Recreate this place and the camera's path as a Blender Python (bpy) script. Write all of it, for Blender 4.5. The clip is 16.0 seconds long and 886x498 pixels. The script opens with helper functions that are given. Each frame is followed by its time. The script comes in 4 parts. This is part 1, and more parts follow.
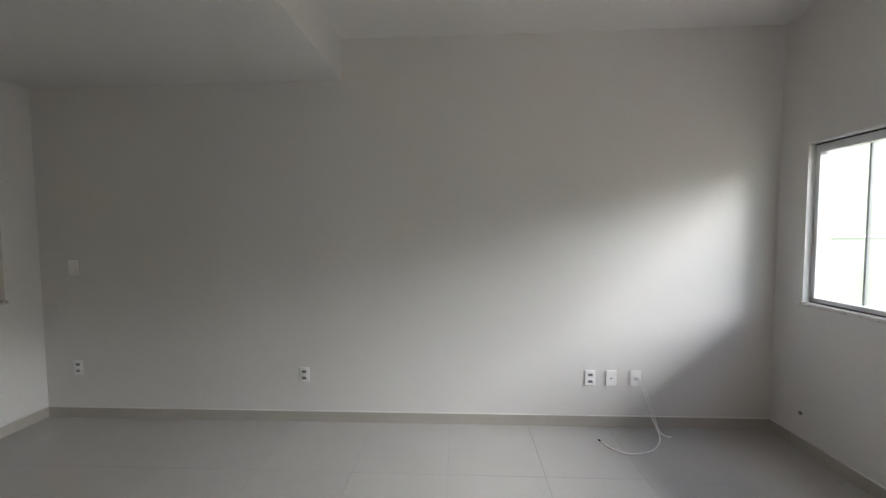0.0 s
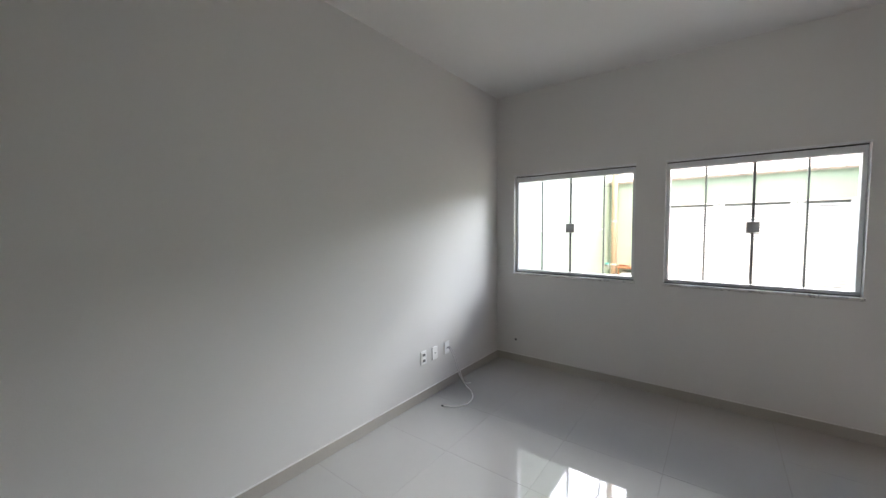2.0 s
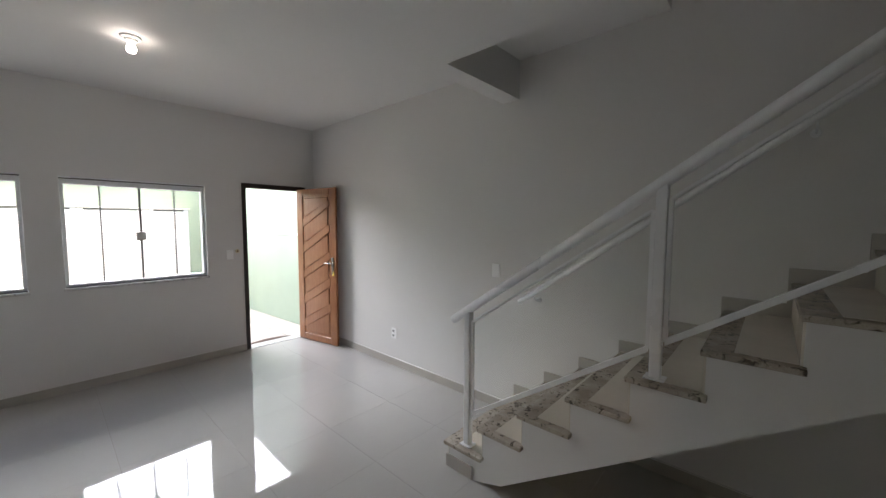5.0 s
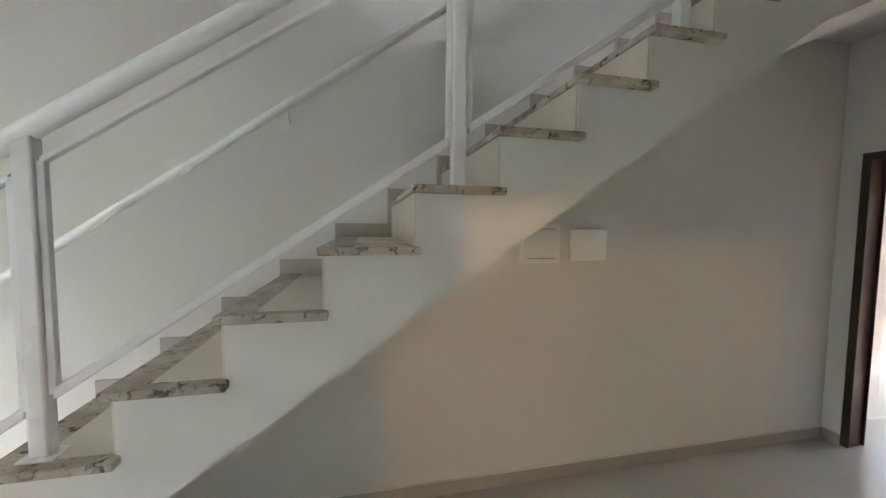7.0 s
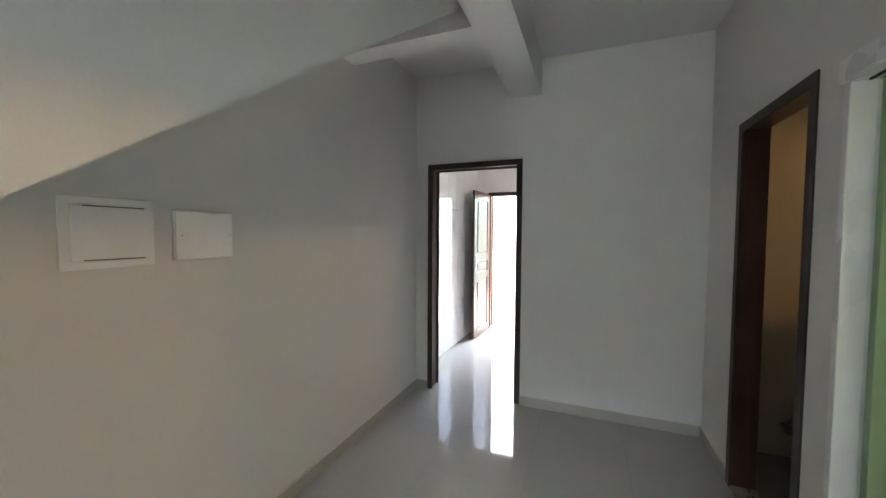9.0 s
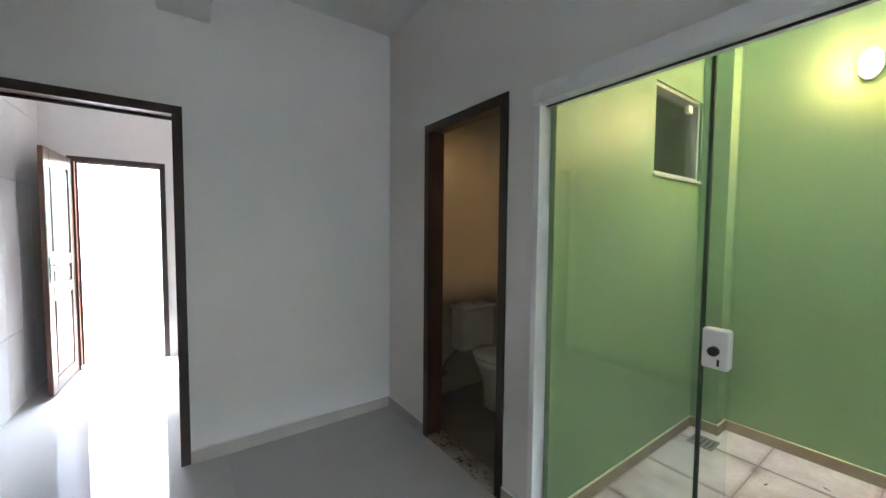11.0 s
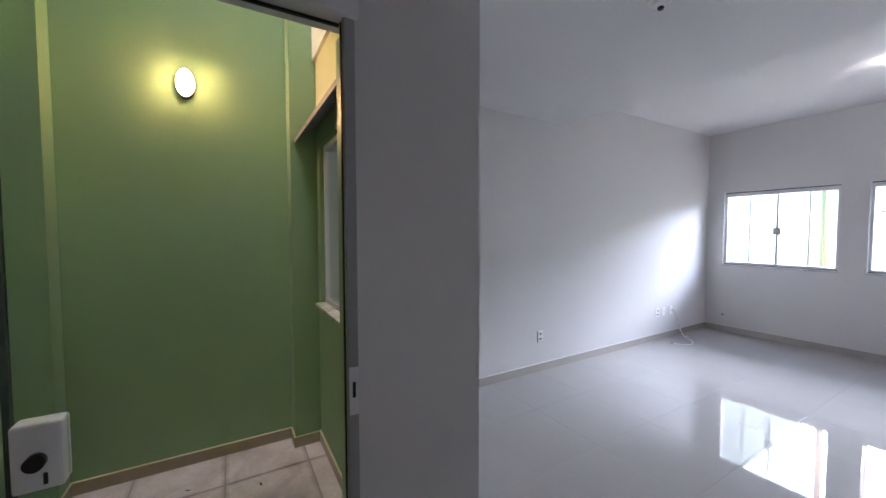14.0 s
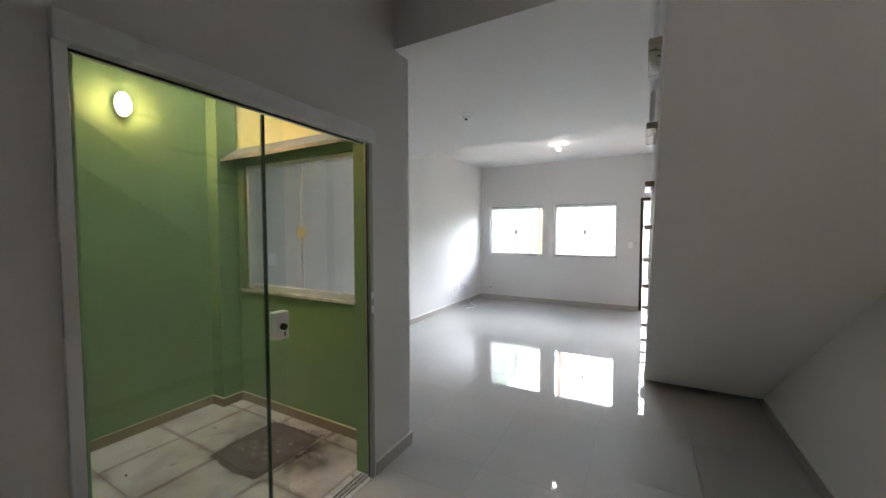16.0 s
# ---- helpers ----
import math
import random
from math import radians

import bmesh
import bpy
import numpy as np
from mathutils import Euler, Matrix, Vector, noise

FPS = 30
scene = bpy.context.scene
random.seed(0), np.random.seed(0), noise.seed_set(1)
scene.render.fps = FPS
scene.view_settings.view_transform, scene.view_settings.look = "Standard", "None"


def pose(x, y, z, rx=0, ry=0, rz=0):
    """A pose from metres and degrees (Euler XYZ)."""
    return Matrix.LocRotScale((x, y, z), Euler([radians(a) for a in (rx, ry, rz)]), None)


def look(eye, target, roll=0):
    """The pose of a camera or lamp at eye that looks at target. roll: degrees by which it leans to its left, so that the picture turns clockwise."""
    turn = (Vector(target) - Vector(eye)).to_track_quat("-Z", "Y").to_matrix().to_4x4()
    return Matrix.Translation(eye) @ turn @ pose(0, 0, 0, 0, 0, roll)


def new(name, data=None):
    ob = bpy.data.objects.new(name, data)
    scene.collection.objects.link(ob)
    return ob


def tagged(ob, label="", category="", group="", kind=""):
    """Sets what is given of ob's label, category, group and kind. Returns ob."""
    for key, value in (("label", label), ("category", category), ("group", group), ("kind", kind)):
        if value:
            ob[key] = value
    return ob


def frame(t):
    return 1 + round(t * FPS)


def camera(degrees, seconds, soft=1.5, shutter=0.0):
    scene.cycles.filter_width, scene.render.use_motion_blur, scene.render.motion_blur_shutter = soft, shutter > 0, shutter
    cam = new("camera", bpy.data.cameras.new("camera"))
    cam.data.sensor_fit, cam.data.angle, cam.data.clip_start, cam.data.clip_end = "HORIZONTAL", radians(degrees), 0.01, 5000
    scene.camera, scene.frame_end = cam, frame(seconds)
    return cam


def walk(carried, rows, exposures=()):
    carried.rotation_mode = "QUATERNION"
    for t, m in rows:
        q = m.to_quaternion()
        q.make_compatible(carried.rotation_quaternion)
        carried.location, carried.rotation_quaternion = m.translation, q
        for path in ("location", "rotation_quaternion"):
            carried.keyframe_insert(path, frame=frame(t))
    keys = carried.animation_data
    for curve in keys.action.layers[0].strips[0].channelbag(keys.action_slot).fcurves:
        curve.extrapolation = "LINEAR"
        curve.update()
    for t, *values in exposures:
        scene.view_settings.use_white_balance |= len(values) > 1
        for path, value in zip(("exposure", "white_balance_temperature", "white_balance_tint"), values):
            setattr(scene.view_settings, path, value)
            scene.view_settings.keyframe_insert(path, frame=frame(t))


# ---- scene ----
cam = camera(101.3, 16.0)
PATH = [
    (0, (2.769, -2.317, 1.508), (0.774, -2.411, 1.406), -0.4),
    (0.5, (2.673, -2.803, 1.464), (0.712, -2.417, 1.391), -0.4),
    (1, (2.495, -3.144, 1.515), (0.689, -2.29, 1.412), -0.5),
    (1.5, (2.297, -3.421, 1.531), (0.733, -2.18, 1.416), -0.5),
    (2, (2.032, -3.702, 1.517), (0.823, -2.113, 1.397), -0.5),
    (2.5, (1.872, -3.895, 1.571), (1.028, -2.088, 1.424), -0.7),
    (3, (1.7, -4.158, 1.573), (1.324, -2.199, 1.429), -0.5),
    (3.2, (1.65, -4.234, 1.573), (1.459, -2.249, 1.427), -0.4),
    (5.3, (1.535, -5.042, 1.652), (3.198, -3.939, 1.513), 0.5),
    (5.5, (1.606, -5.086, 1.645), (3.371, -4.156, 1.509), 0.7),
    (6, (1.824, -5.15, 1.665), (3.765, -4.694, 1.507), 0.5),
    (6.5, (2.005, -5.274, 1.628), (4.0, -5.212, 1.5), 0.5),
    (7, (2.181, -5.44, 1.592), (4.13, -5.875, 1.467), 0.6),
    (7.5, (2.346, -5.517, 1.57), (4.135, -6.402, 1.457), 0.5),
    (8, (2.478, -5.51, 1.552), (4.002, -6.801, 1.445), 0.5),
    (8.5, (2.594, -5.594, 1.538), (3.751, -7.222, 1.427), 0.6),
    (9, (2.678, -5.75, 1.499), (3.413, -7.608, 1.411), 0.3),
    (9.5, (2.815, -5.838, 1.489), (3.093, -7.816, 1.401), 0.3),
    (9.7, (2.88, -5.871, 1.479), (2.96, -7.867, 1.391), 0.3),
    (11.8, (3.266, -6.553, 1.413), (1.559, -7.59, 1.31), 0.5),
    (12, (3.251, -6.596, 1.406), (1.449, -7.456, 1.304), 0.4),
    (12.5, (3.144, -6.608, 1.4), (1.189, -7.017, 1.292), 0.4),
    (13, (2.947, -6.532, 1.423), (0.952, -6.449, 1.321), 0.3),
    (13.5, (2.818, -6.396, 1.475), (0.898, -5.842, 1.382), 0.1),
    (14, (2.781, -6.384, 1.481), (1.059, -5.371, 1.392), -0.1),
    (14.5, (2.782, -6.615, 1.475), (1.341, -5.232, 1.383), -0.2),
    (15, (2.896, -7.037, 1.49), (1.843, -5.339, 1.398), -0.1),
    (15.5, (3.1, -7.439, 1.508), (2.143, -5.685, 1.415), -0.1),
    (16, (3.27, -7.791, 1.487), (2.308, -6.04, 1.398), -0.1),
]
walk(cam, [(t, look(eye, target, roll)) for t, eye, target, roll in PATH], [(0, 3.5, 7200, 18), (1.6, 3.54, 7000, 16), (3, 3.05, 6700, 20), (5.5, 3.65, 7000, 19), (6.3, 4.7, 7000, 19), (7, 5.22, 6900, 16), (9.3, 5.33, 6200, 12), (11.8, 5.68, 5900, 14), (12.8, 5.52, 5850, 20), (13.6, 4.6, 5850, 24), (14.3, 4.0, 6200, 26), (15, 3.65, 6300, 25), (16, 4.47, 6600, 17)])

# ---- light ----
SUN_EL, SUN_AZ = radians(60), radians(140)
world = bpy.data.worlds.new("sky")
scene.world = world
world.use_nodes = True
wn = world.node_tree.nodes
sky = wn.new("ShaderNodeTexSky")
sky.sky_type, sky.sun_disc, sky.sun_elevation, sky.sun_rotation = "NISHITA", False, SUN_EL, SUN_AZ
world.node_tree.links.new(sky.outputs[0], wn["Background"].inputs[0])
sky.dust_density, sky.air_density = 5.0, 1.2
wn["Background"].inputs[1].default_value = 0.095
sun = new("sun", bpy.data.lights.new("sun", "SUN"))
sun.data.energy, sun.data.angle, sun.data.color = 0.1, radians(10), (1.0, 0.95, 0.88)
sun_dir = Vector((math.sin(SUN_AZ) * math.cos(SUN_EL), math.cos(SUN_AZ) * math.cos(SUN_EL), math.sin(SUN_EL)))
sun.matrix_world = look(sun_dir * 30, (0, 0, 0))


def sky_fill_lamp(place, target, wide, deep, watts):
    """Area lamp added outdoors to brighten the rooms, standing in for sky light."""
    lamp = new("sky_fill", bpy.data.lights.new("sky_fill", "AREA"))
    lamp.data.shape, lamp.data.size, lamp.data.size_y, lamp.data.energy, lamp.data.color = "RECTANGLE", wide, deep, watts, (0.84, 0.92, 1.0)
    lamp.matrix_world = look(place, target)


# Added panels beyond the courtyard roof and over the back yard.
sky_fill_lamp((2.13, 15.3, 9.4), (2.13, -1.0, 1.6), 30.0, 9.2, 2450)
sky_fill_lamp((3.7, -13.4, 4.6), (3.7, -11.2, 0.8), 4.0, 2.4, 45)


# ---- materials ----
def material(name, colour, rough=0.5, metal=0.0, var=0.06, scale=2.0, fine=60.0, bump=0.02, rough_var=0.05, dark=None, spec=0.5, coat=0.0, random_amount=0.0):
    """Principled surface with variation at a large and a fine scale."""
    m = bpy.data.materials.new(name)
    m.use_nodes = True
    n, l = m.node_tree.nodes, m.node_tree.links
    b = n["Principled BSDF"]
    b.inputs["Metallic"].default_value = metal
    b.inputs["Specular IOR Level"].default_value = spec
    b.inputs["Coat Weight"].default_value = coat
    b.inputs["Coat Roughness"].default_value = 0.05
    geo = n.new("ShaderNodeNewGeometry")
    big, small = n.new("ShaderNodeTexNoise"), n.new("ShaderNodeTexNoise")
    for t, s in ((big, scale), (small, fine)):
        l.new(geo.outputs["Position"], t.inputs["Vector"])
        t.inputs["Scale"].default_value, t.inputs["Detail"].default_value = s, 4
    mix = n.new("ShaderNodeMix")
    mix.data_type = "RGBA"
    dark = dark or [c * (1 - 2 * var) for c in colour]
    mix.inputs["A"].default_value, mix.inputs["B"].default_value = (*dark, 1), (*colour, 1)
    add = n.new("ShaderNodeMath")
    add.operation = "MULTIPLY_ADD"
    add.inputs[1].default_value, add.inputs[2].default_value = 0.35, 0.3
    l.new(small.outputs["Fac"], add.inputs[0])
    total = n.new("ShaderNodeMath")
    total.operation = "MULTIPLY_ADD"
    total.inputs[1].default_value = 1.0
    l.new(big.outputs["Fac"], total.inputs[0])
    l.new(add.outputs[0], total.inputs[2])
    ramp = n.new("ShaderNodeMapRange")
    ramp.inputs["From Min"].default_value, ramp.inputs["From Max"].default_value = 0.7, 1.2
    l.new(total.outputs[0], ramp.inputs["Value"])
    l.new(ramp.outputs[0], mix.inputs["Factor"])
    if random_amount:
        info, hsv, span = n.new("ShaderNodeObjectInfo"), n.new("ShaderNodeHueSaturation"), n.new("ShaderNodeMapRange")
        span.inputs["To Min"].default_value, span.inputs["To Max"].default_value = 1 - random_amount, 1 + random_amount
        l.new(info.outputs["Random"], span.inputs["Value"])
        l.new(span.outputs[0], hsv.inputs["Value"])
        l.new(mix.outputs["Result"], hsv.inputs["Color"])
        l.new(hsv.outputs[0], b.inputs["Base Color"])
    else:
        l.new(mix.outputs["Result"], b.inputs["Base Color"])
    rr = n.new("ShaderNodeMapRange")
    rr.inputs["To Min"].default_value, rr.inputs["To Max"].default_value = max(0.01, rough - rough_var), rough + rough_var
    l.new(big.outputs["Fac"], rr.inputs["Value"])
    l.new(rr.outputs[0], b.inputs["Roughness"])
    if bump:
        bp = n.new("ShaderNodeBump")
        bp.inputs["Strength"].default_value, bp.inputs["Distance"].default_value = bump * 10, 0.002
        l.new(small.outputs["Fac"], bp.inputs["Height"])
        l.new(bp.outputs[0], b.inputs["Normal"])
    return m


def granite(name, light, mid, dark):
    """Pale stone with brown flow and dark flecks."""
    m = bpy.data.materials.new(name)
    m.use_nodes = True
    n, l = m.node_tree.nodes, m.node_tree.links
    b = n["Principled BSDF"]
    b.inputs["Roughness"].default_value = 0.18
    geo, warp, vein, fleck = n.new("ShaderNodeNewGeometry"), n.new("ShaderNodeTexNoise"), n.new("ShaderNodeTexNoise"), n.new("ShaderNodeTexVoronoi")
    warp.inputs["Scale"].default_value, warp.inputs["Detail"].default_value = 9, 4
    vein.inputs["Scale"].default_value, vein.inputs["Detail"].default_value, vein.inputs["Distortion"].default_value = 27, 6, 1.1
    fleck.inputs["Scale"].default_value = 130
    for t in (warp, vein, fleck):
        l.new(geo.outputs["Position"], t.inputs["Vector"])
    r1, r2 = n.new("ShaderNodeValToRGB"), n.new("ShaderNodeValToRGB")
    r1.color_ramp.elements[0].position, r1.color_ramp.elements[1].position = 0.38, 0.62
    r1.color_ramp.elements[0].color, r1.color_ramp.elements[1].color = (*mid, 1), (*light, 1)
    r2.color_ramp.elements[0].position, r2.color_ramp.elements[1].position = 0.35, 0.44
    r2.color_ramp.elements[0].color, r2.color_ramp.elements[1].color = (0, 0, 0, 1), (1, 1, 1, 1)
    l.new(warp.outputs["Fac"], r1.inputs[0])
    l.new(vein.outputs["Fac"], r2.inputs[0])
    mix, mix2 = n.new("ShaderNodeMix"), n.new("ShaderNodeMix")
    mix.data_type = mix2.data_type = "RGBA"
    mix.inputs["A"].default_value = (*dark, 1)
    l.new(r1.outputs[0], mix.inputs["B"])
    l.new(r2.outputs[0], mix.inputs["Factor"])
    spot = n.new("ShaderNodeMapRange")
    spot.inputs["From Min"].default_value, spot.inputs["From Max"].default_value = 0.1, 0.5
    spot.inputs["To Min"].default_value, spot.inputs["To Max"].default_value = 0.35, 0.0
    l.new(fleck.outputs["Distance"], spot.inputs["Value"])
    l.new(spot.outputs[0], mix2.inputs["Factor"])
    l.new(mix.outputs["Result"], mix2.inputs["A"])
    mix2.inputs["B"].default_value = (*[c * 0.7 for c in mid], 1)
    l.new(mix2.outputs["Result"], b.inputs["Base Color"])
    return m


def wood(name, light, dark, rough, stretch=(6, 6, 0.7)):
    """Varnished timber with long grain."""
    m = bpy.data.materials.new(name)
    m.use_nodes = True
    n, l = m.node_tree.nodes, m.node_tree.links
    b = n["Principled BSDF"]
    tex, mp, grain, big = n.new("ShaderNodeTexCoord"), n.new("ShaderNodeMapping"), n.new("ShaderNodeTexNoise"), n.new("ShaderNodeTexNoise")
    mp.inputs["Scale"].default_value = stretch
    l.new(tex.outputs["Object"], mp.inputs[0])
    l.new(mp.outputs[0], grain.inputs["Vector"])
    l.new(tex.outputs["Object"], big.inputs["Vector"])
    grain.inputs["Scale"].default_value, grain.inputs["Detail"].default_value, grain.inputs["Distortion"].default_value = 9, 8, 0.6
    big.inputs["Scale"].default_value = 2.5
    mean = n.new("ShaderNodeMath")
    mean.operation = "MULTIPLY_ADD"
    mean.inputs[1].default_value = 0.5
    half = n.new("ShaderNodeMath")
    half.operation = "MULTIPLY"
    half.inputs[1].default_value = 0.5
    l.new(big.outputs["Fac"], half.inputs[0])
    l.new(grain.outputs["Fac"], mean.inputs[0])
    l.new(half.outputs[0], mean.inputs[2])
    ramp = n.new("ShaderNodeValToRGB")
    ramp.color_ramp.elements[0].position, ramp.color_ramp.elements[1].position = 0.38, 0.62
    ramp.color_ramp.elements[0].color, ramp.color_ramp.elements[1].color = (*dark, 1), (*light, 1)
    l.new(mean.outputs[0], ramp.inputs[0])
    l.new(ramp.outputs[0], b.inputs["Base Color"])
    b.inputs["Roughness"].default_value = rough
    bp = n.new("ShaderNodeBump")
    bp.inputs["Strength"].default_value, bp.inputs["Distance"].default_value = 0.15, 0.002
    l.new(grain.outputs["Fac"], bp.inputs["Height"])
    l.new(bp.outputs[0], b.inputs["Normal"])
    return m


def glass(name, tint, ior=1.5):
    """Thin clear pane: lets light straight through, mirrors by Fresnel."""
    m = bpy.data.materials.new(name)
    m.use_nodes = True
    n, l = m.node_tree.nodes, m.node_tree.links
    n.remove(n["Principled BSDF"])
    clear, gloss, face, mix = n.new("ShaderNodeBsdfTransparent"), n.new("ShaderNodeBsdfGlossy"), n.new("ShaderNodeLayerWeight"), n.new("ShaderNodeMixShader")
    power, fres = n.new("ShaderNodeMath"), n.new("ShaderNodeMath")
    power.operation, fres.operation = "POWER", "MULTIPLY_ADD"
    power.inputs[1].default_value, fres.inputs[1].default_value, fres.inputs[2].default_value = 5.0, 0.9, ((ior - 1) / (ior + 1)) ** 2
    l.new(face.outputs["Facing"], power.inputs[0])
    l.new(power.outputs[0], fres.inputs[0])
    clear.inputs[0].default_value = (*tint, 1)
    gloss.inputs["Roughness"].default_value = 0.0
    l.new(fres.outputs[0], mix.inputs[0])
    l.new(clear.outputs[0], mix.inputs[1])
    l.new(gloss.outputs[0], mix.inputs[2])
    l.new(mix.outputs[0], n["Material Output"].inputs[0])
    return m


def emitter(name, colour, strength):
    m = bpy.data.materials.new(name)
    m.use_nodes = True
    b = m.node_tree.nodes["Principled BSDF"]
    b.inputs["Base Color"].default_value = (0.9, 0.9, 0.88, 1)
    b.inputs["Emission Color"].default_value, b.inputs["Emission Strength"].default_value = (*colour, 1), strength
    return m


WALL = material("wall_paint", (0.735, 0.725, 0.705), 0.55, var=0.015, scale=1.2, fine=140, bump=0.02)
CEIL = material("ceiling_paint", (0.76, 0.76, 0.75), 0.7, var=0.015, scale=1.0, fine=140, bump=0.02)
PORC = material("polished_porcelain", (0.45, 0.44, 0.415), 0.035, var=0.02, scale=3, fine=40, bump=0.0, rough_var=0.015, spec=0.4, random_amount=0.015)
GROUT = material("grout", (0.28, 0.26, 0.23), 0.8, var=0.1, scale=6)
DIRTGROUT = material("dirty_joint", (0.13, 0.10, 0.08), 0.9, var=0.2, scale=5)
SKIRT = material("skirting_porcelain", (0.47, 0.44, 0.395), 0.15, var=0.04, scale=4)
RISER = material("cream_porcelain", (0.70, 0.65, 0.56), 0.18, var=0.04, scale=5)
GRANITE = granite("beige_granite", (0.52, 0.465, 0.39), (0.37, 0.32, 0.26), (0.09, 0.074, 0.058))
SILLSTONE = granite("white_granite", (0.75, 0.74, 0.71), (0.60, 0.58, 0.55), (0.35, 0.34, 0.33))
ALU = material("white_aluminium", (0.80, 0.81, 0.82), 0.28, var=0.02, bump=0.0)
ALU_GREY = material("grey_aluminium", (0.62, 0.63, 0.64), 0.35, metal=0.2, var=0.03, bump=0.0)
LATCH = material("grey_latch", (0.62, 0.61, 0.59), 0.35, var=0.05, bump=0.0)
PLASTIC = material("white_plastic", (0.91, 0.91, 0.90), 0.35, var=0.01, bump=0.0)
BLACK = material("black_plastic", (0.02, 0.02, 0.02), 0.4, var=0.1, bump=0.0)
CHROME = material("brushed_steel", (0.6, 0.59, 0.57), 0.25, metal=1.0, var=0.03, bump=0.0)
YELLOW = material("yellow_tag", (0.75, 0.55, 0.05), 0.5, var=0.03, bump=0.0)
CLEAR = glass("clear_glass", (0.985, 0.995, 0.99))
GLASSEDGE = material("dark_glass_edge", (0.05, 0.085, 0.07), 0.15, var=0.1, bump=0.0)
GREENGLASS = glass("green_glass", (0.945, 0.98, 0.978))
VENTGLASS = material("frosted_glass", (0.16, 0.19, 0.17), 0.35, var=0.2, scale=14, fine=160, bump=0.1)
WOOD = wood("varnished_wood", (0.40, 0.175, 0.085), (0.30, 0.12, 0.056), 0.26)
PANE_EDGE = material("grey_green_pane_edge", (0.25, 0.265, 0.26), 0.5, var=0.03, bump=0.0)
PROFILE = material("grey_pane_profile", (0.40, 0.41, 0.42), 0.4, metal=0.2, var=0.03, bump=0.0)
JAMB = material("dull_aluminium", (0.30, 0.31, 0.30), 0.75, var=0.05, bump=0.0, spec=0.2)
HOODMETAL = material("dark_sheet_metal", (0.24, 0.24, 0.225), 0.55, metal=0.3, var=0.2, scale=6, fine=60, bump=0.05)
WOOD_LINING = wood("dark_red_lining", (0.085, 0.032, 0.018), (0.045, 0.019, 0.011), 0.35)
PINK = material("pink_render", (0.62, 0.47, 0.40), 0.8, var=0.12, scale=1.5, fine=60, bump=0.1)
WOOD_RED = wood("reddish_wood", (0.30, 0.11, 0.045), (0.18, 0.06, 0.025), 0.3)
WOOD_BACK = wood("brown_door_wood", (0.12, 0.045, 0.023), (0.075, 0.028, 0.014), 0.3)
WOOD_DARK = wood("dark_wood", (0.035, 0.02, 0.014), (0.018, 0.011, 0.008), 0.5)
GREEN = material("green_paint", (0.28, 0.415, 0.225), 0.5, var=0.05, scale=1.3, fine=120, bump=0.03)
# Cream puts the wall lamp's warmth into a white wall; well grout shares it.
WARMCREAM = material("warm_cream", (0.69, 0.67, 0.40), 0.55, var=0.02, scale=1.2, fine=140, bump=0.02)
PALEGREEN = material("pale_green_paint", (0.33, 0.415, 0.32), 0.6, var=0.08, scale=1.1, fine=120, bump=0.04)
TILE = material("white_tile", (0.80, 0.80, 0.79), 0.08, var=0.01, bump=0.0)
WELLTILE = material("rough_pale_tile", (0.68, 0.63, 0.57), 0.45, var=0.14, scale=3.2, fine=45, bump=0.05, random_amount=0.06, dark=(0.40, 0.34, 0.29))
COURT = material("court_paving", (0.58, 0.50, 0.43), 0.6, var=0.12, scale=3, fine=50, bump=0.05, random_amount=0.06)
CONCRETE = material("stained_concrete", (0.16, 0.128, 0.112), 0.85, var=0.25, scale=9, fine=70, bump=0.2, dark=(0.09, 0.065, 0.05))
# Clay is lightened: the glare on the roof is put into its colour.
ROOFTILE = material("clay_roof", (0.70, 0.57, 0.48), 0.8, var=0.2, scale=6, fine=60, bump=0.1)
SOIL = material("pale_ground", (0.40, 0.36, 0.31), 0.9, var=0.2, scale=0.6, fine=30, bump=0.1)
CERAMIC = material("white_ceramic", (0.80, 0.80, 0.78), 0.08, var=0.01, bump=0.0)
CABLE = material("white_cable", (0.85, 0.85, 0.83), 0.5, var=0.03, bump=0.0)
BATHTILE = material("beige_bath_tile", (0.52, 0.46, 0.38), 0.15, var=0.03, scale=3, bump=0.0)
POSTPAINT = material("tan_post_paint", (0.62, 0.46, 0.31), 0.6, var=0.1, scale=4)
CREAM = material("cream_plastic", (0.80, 0.72, 0.52), 0.4, var=0.03, bump=0.0)
LEAFDRY = material("dry_leaf_brown", (0.12, 0.07, 0.04), 0.8, var=0.2, fine=200, bump=0.05)


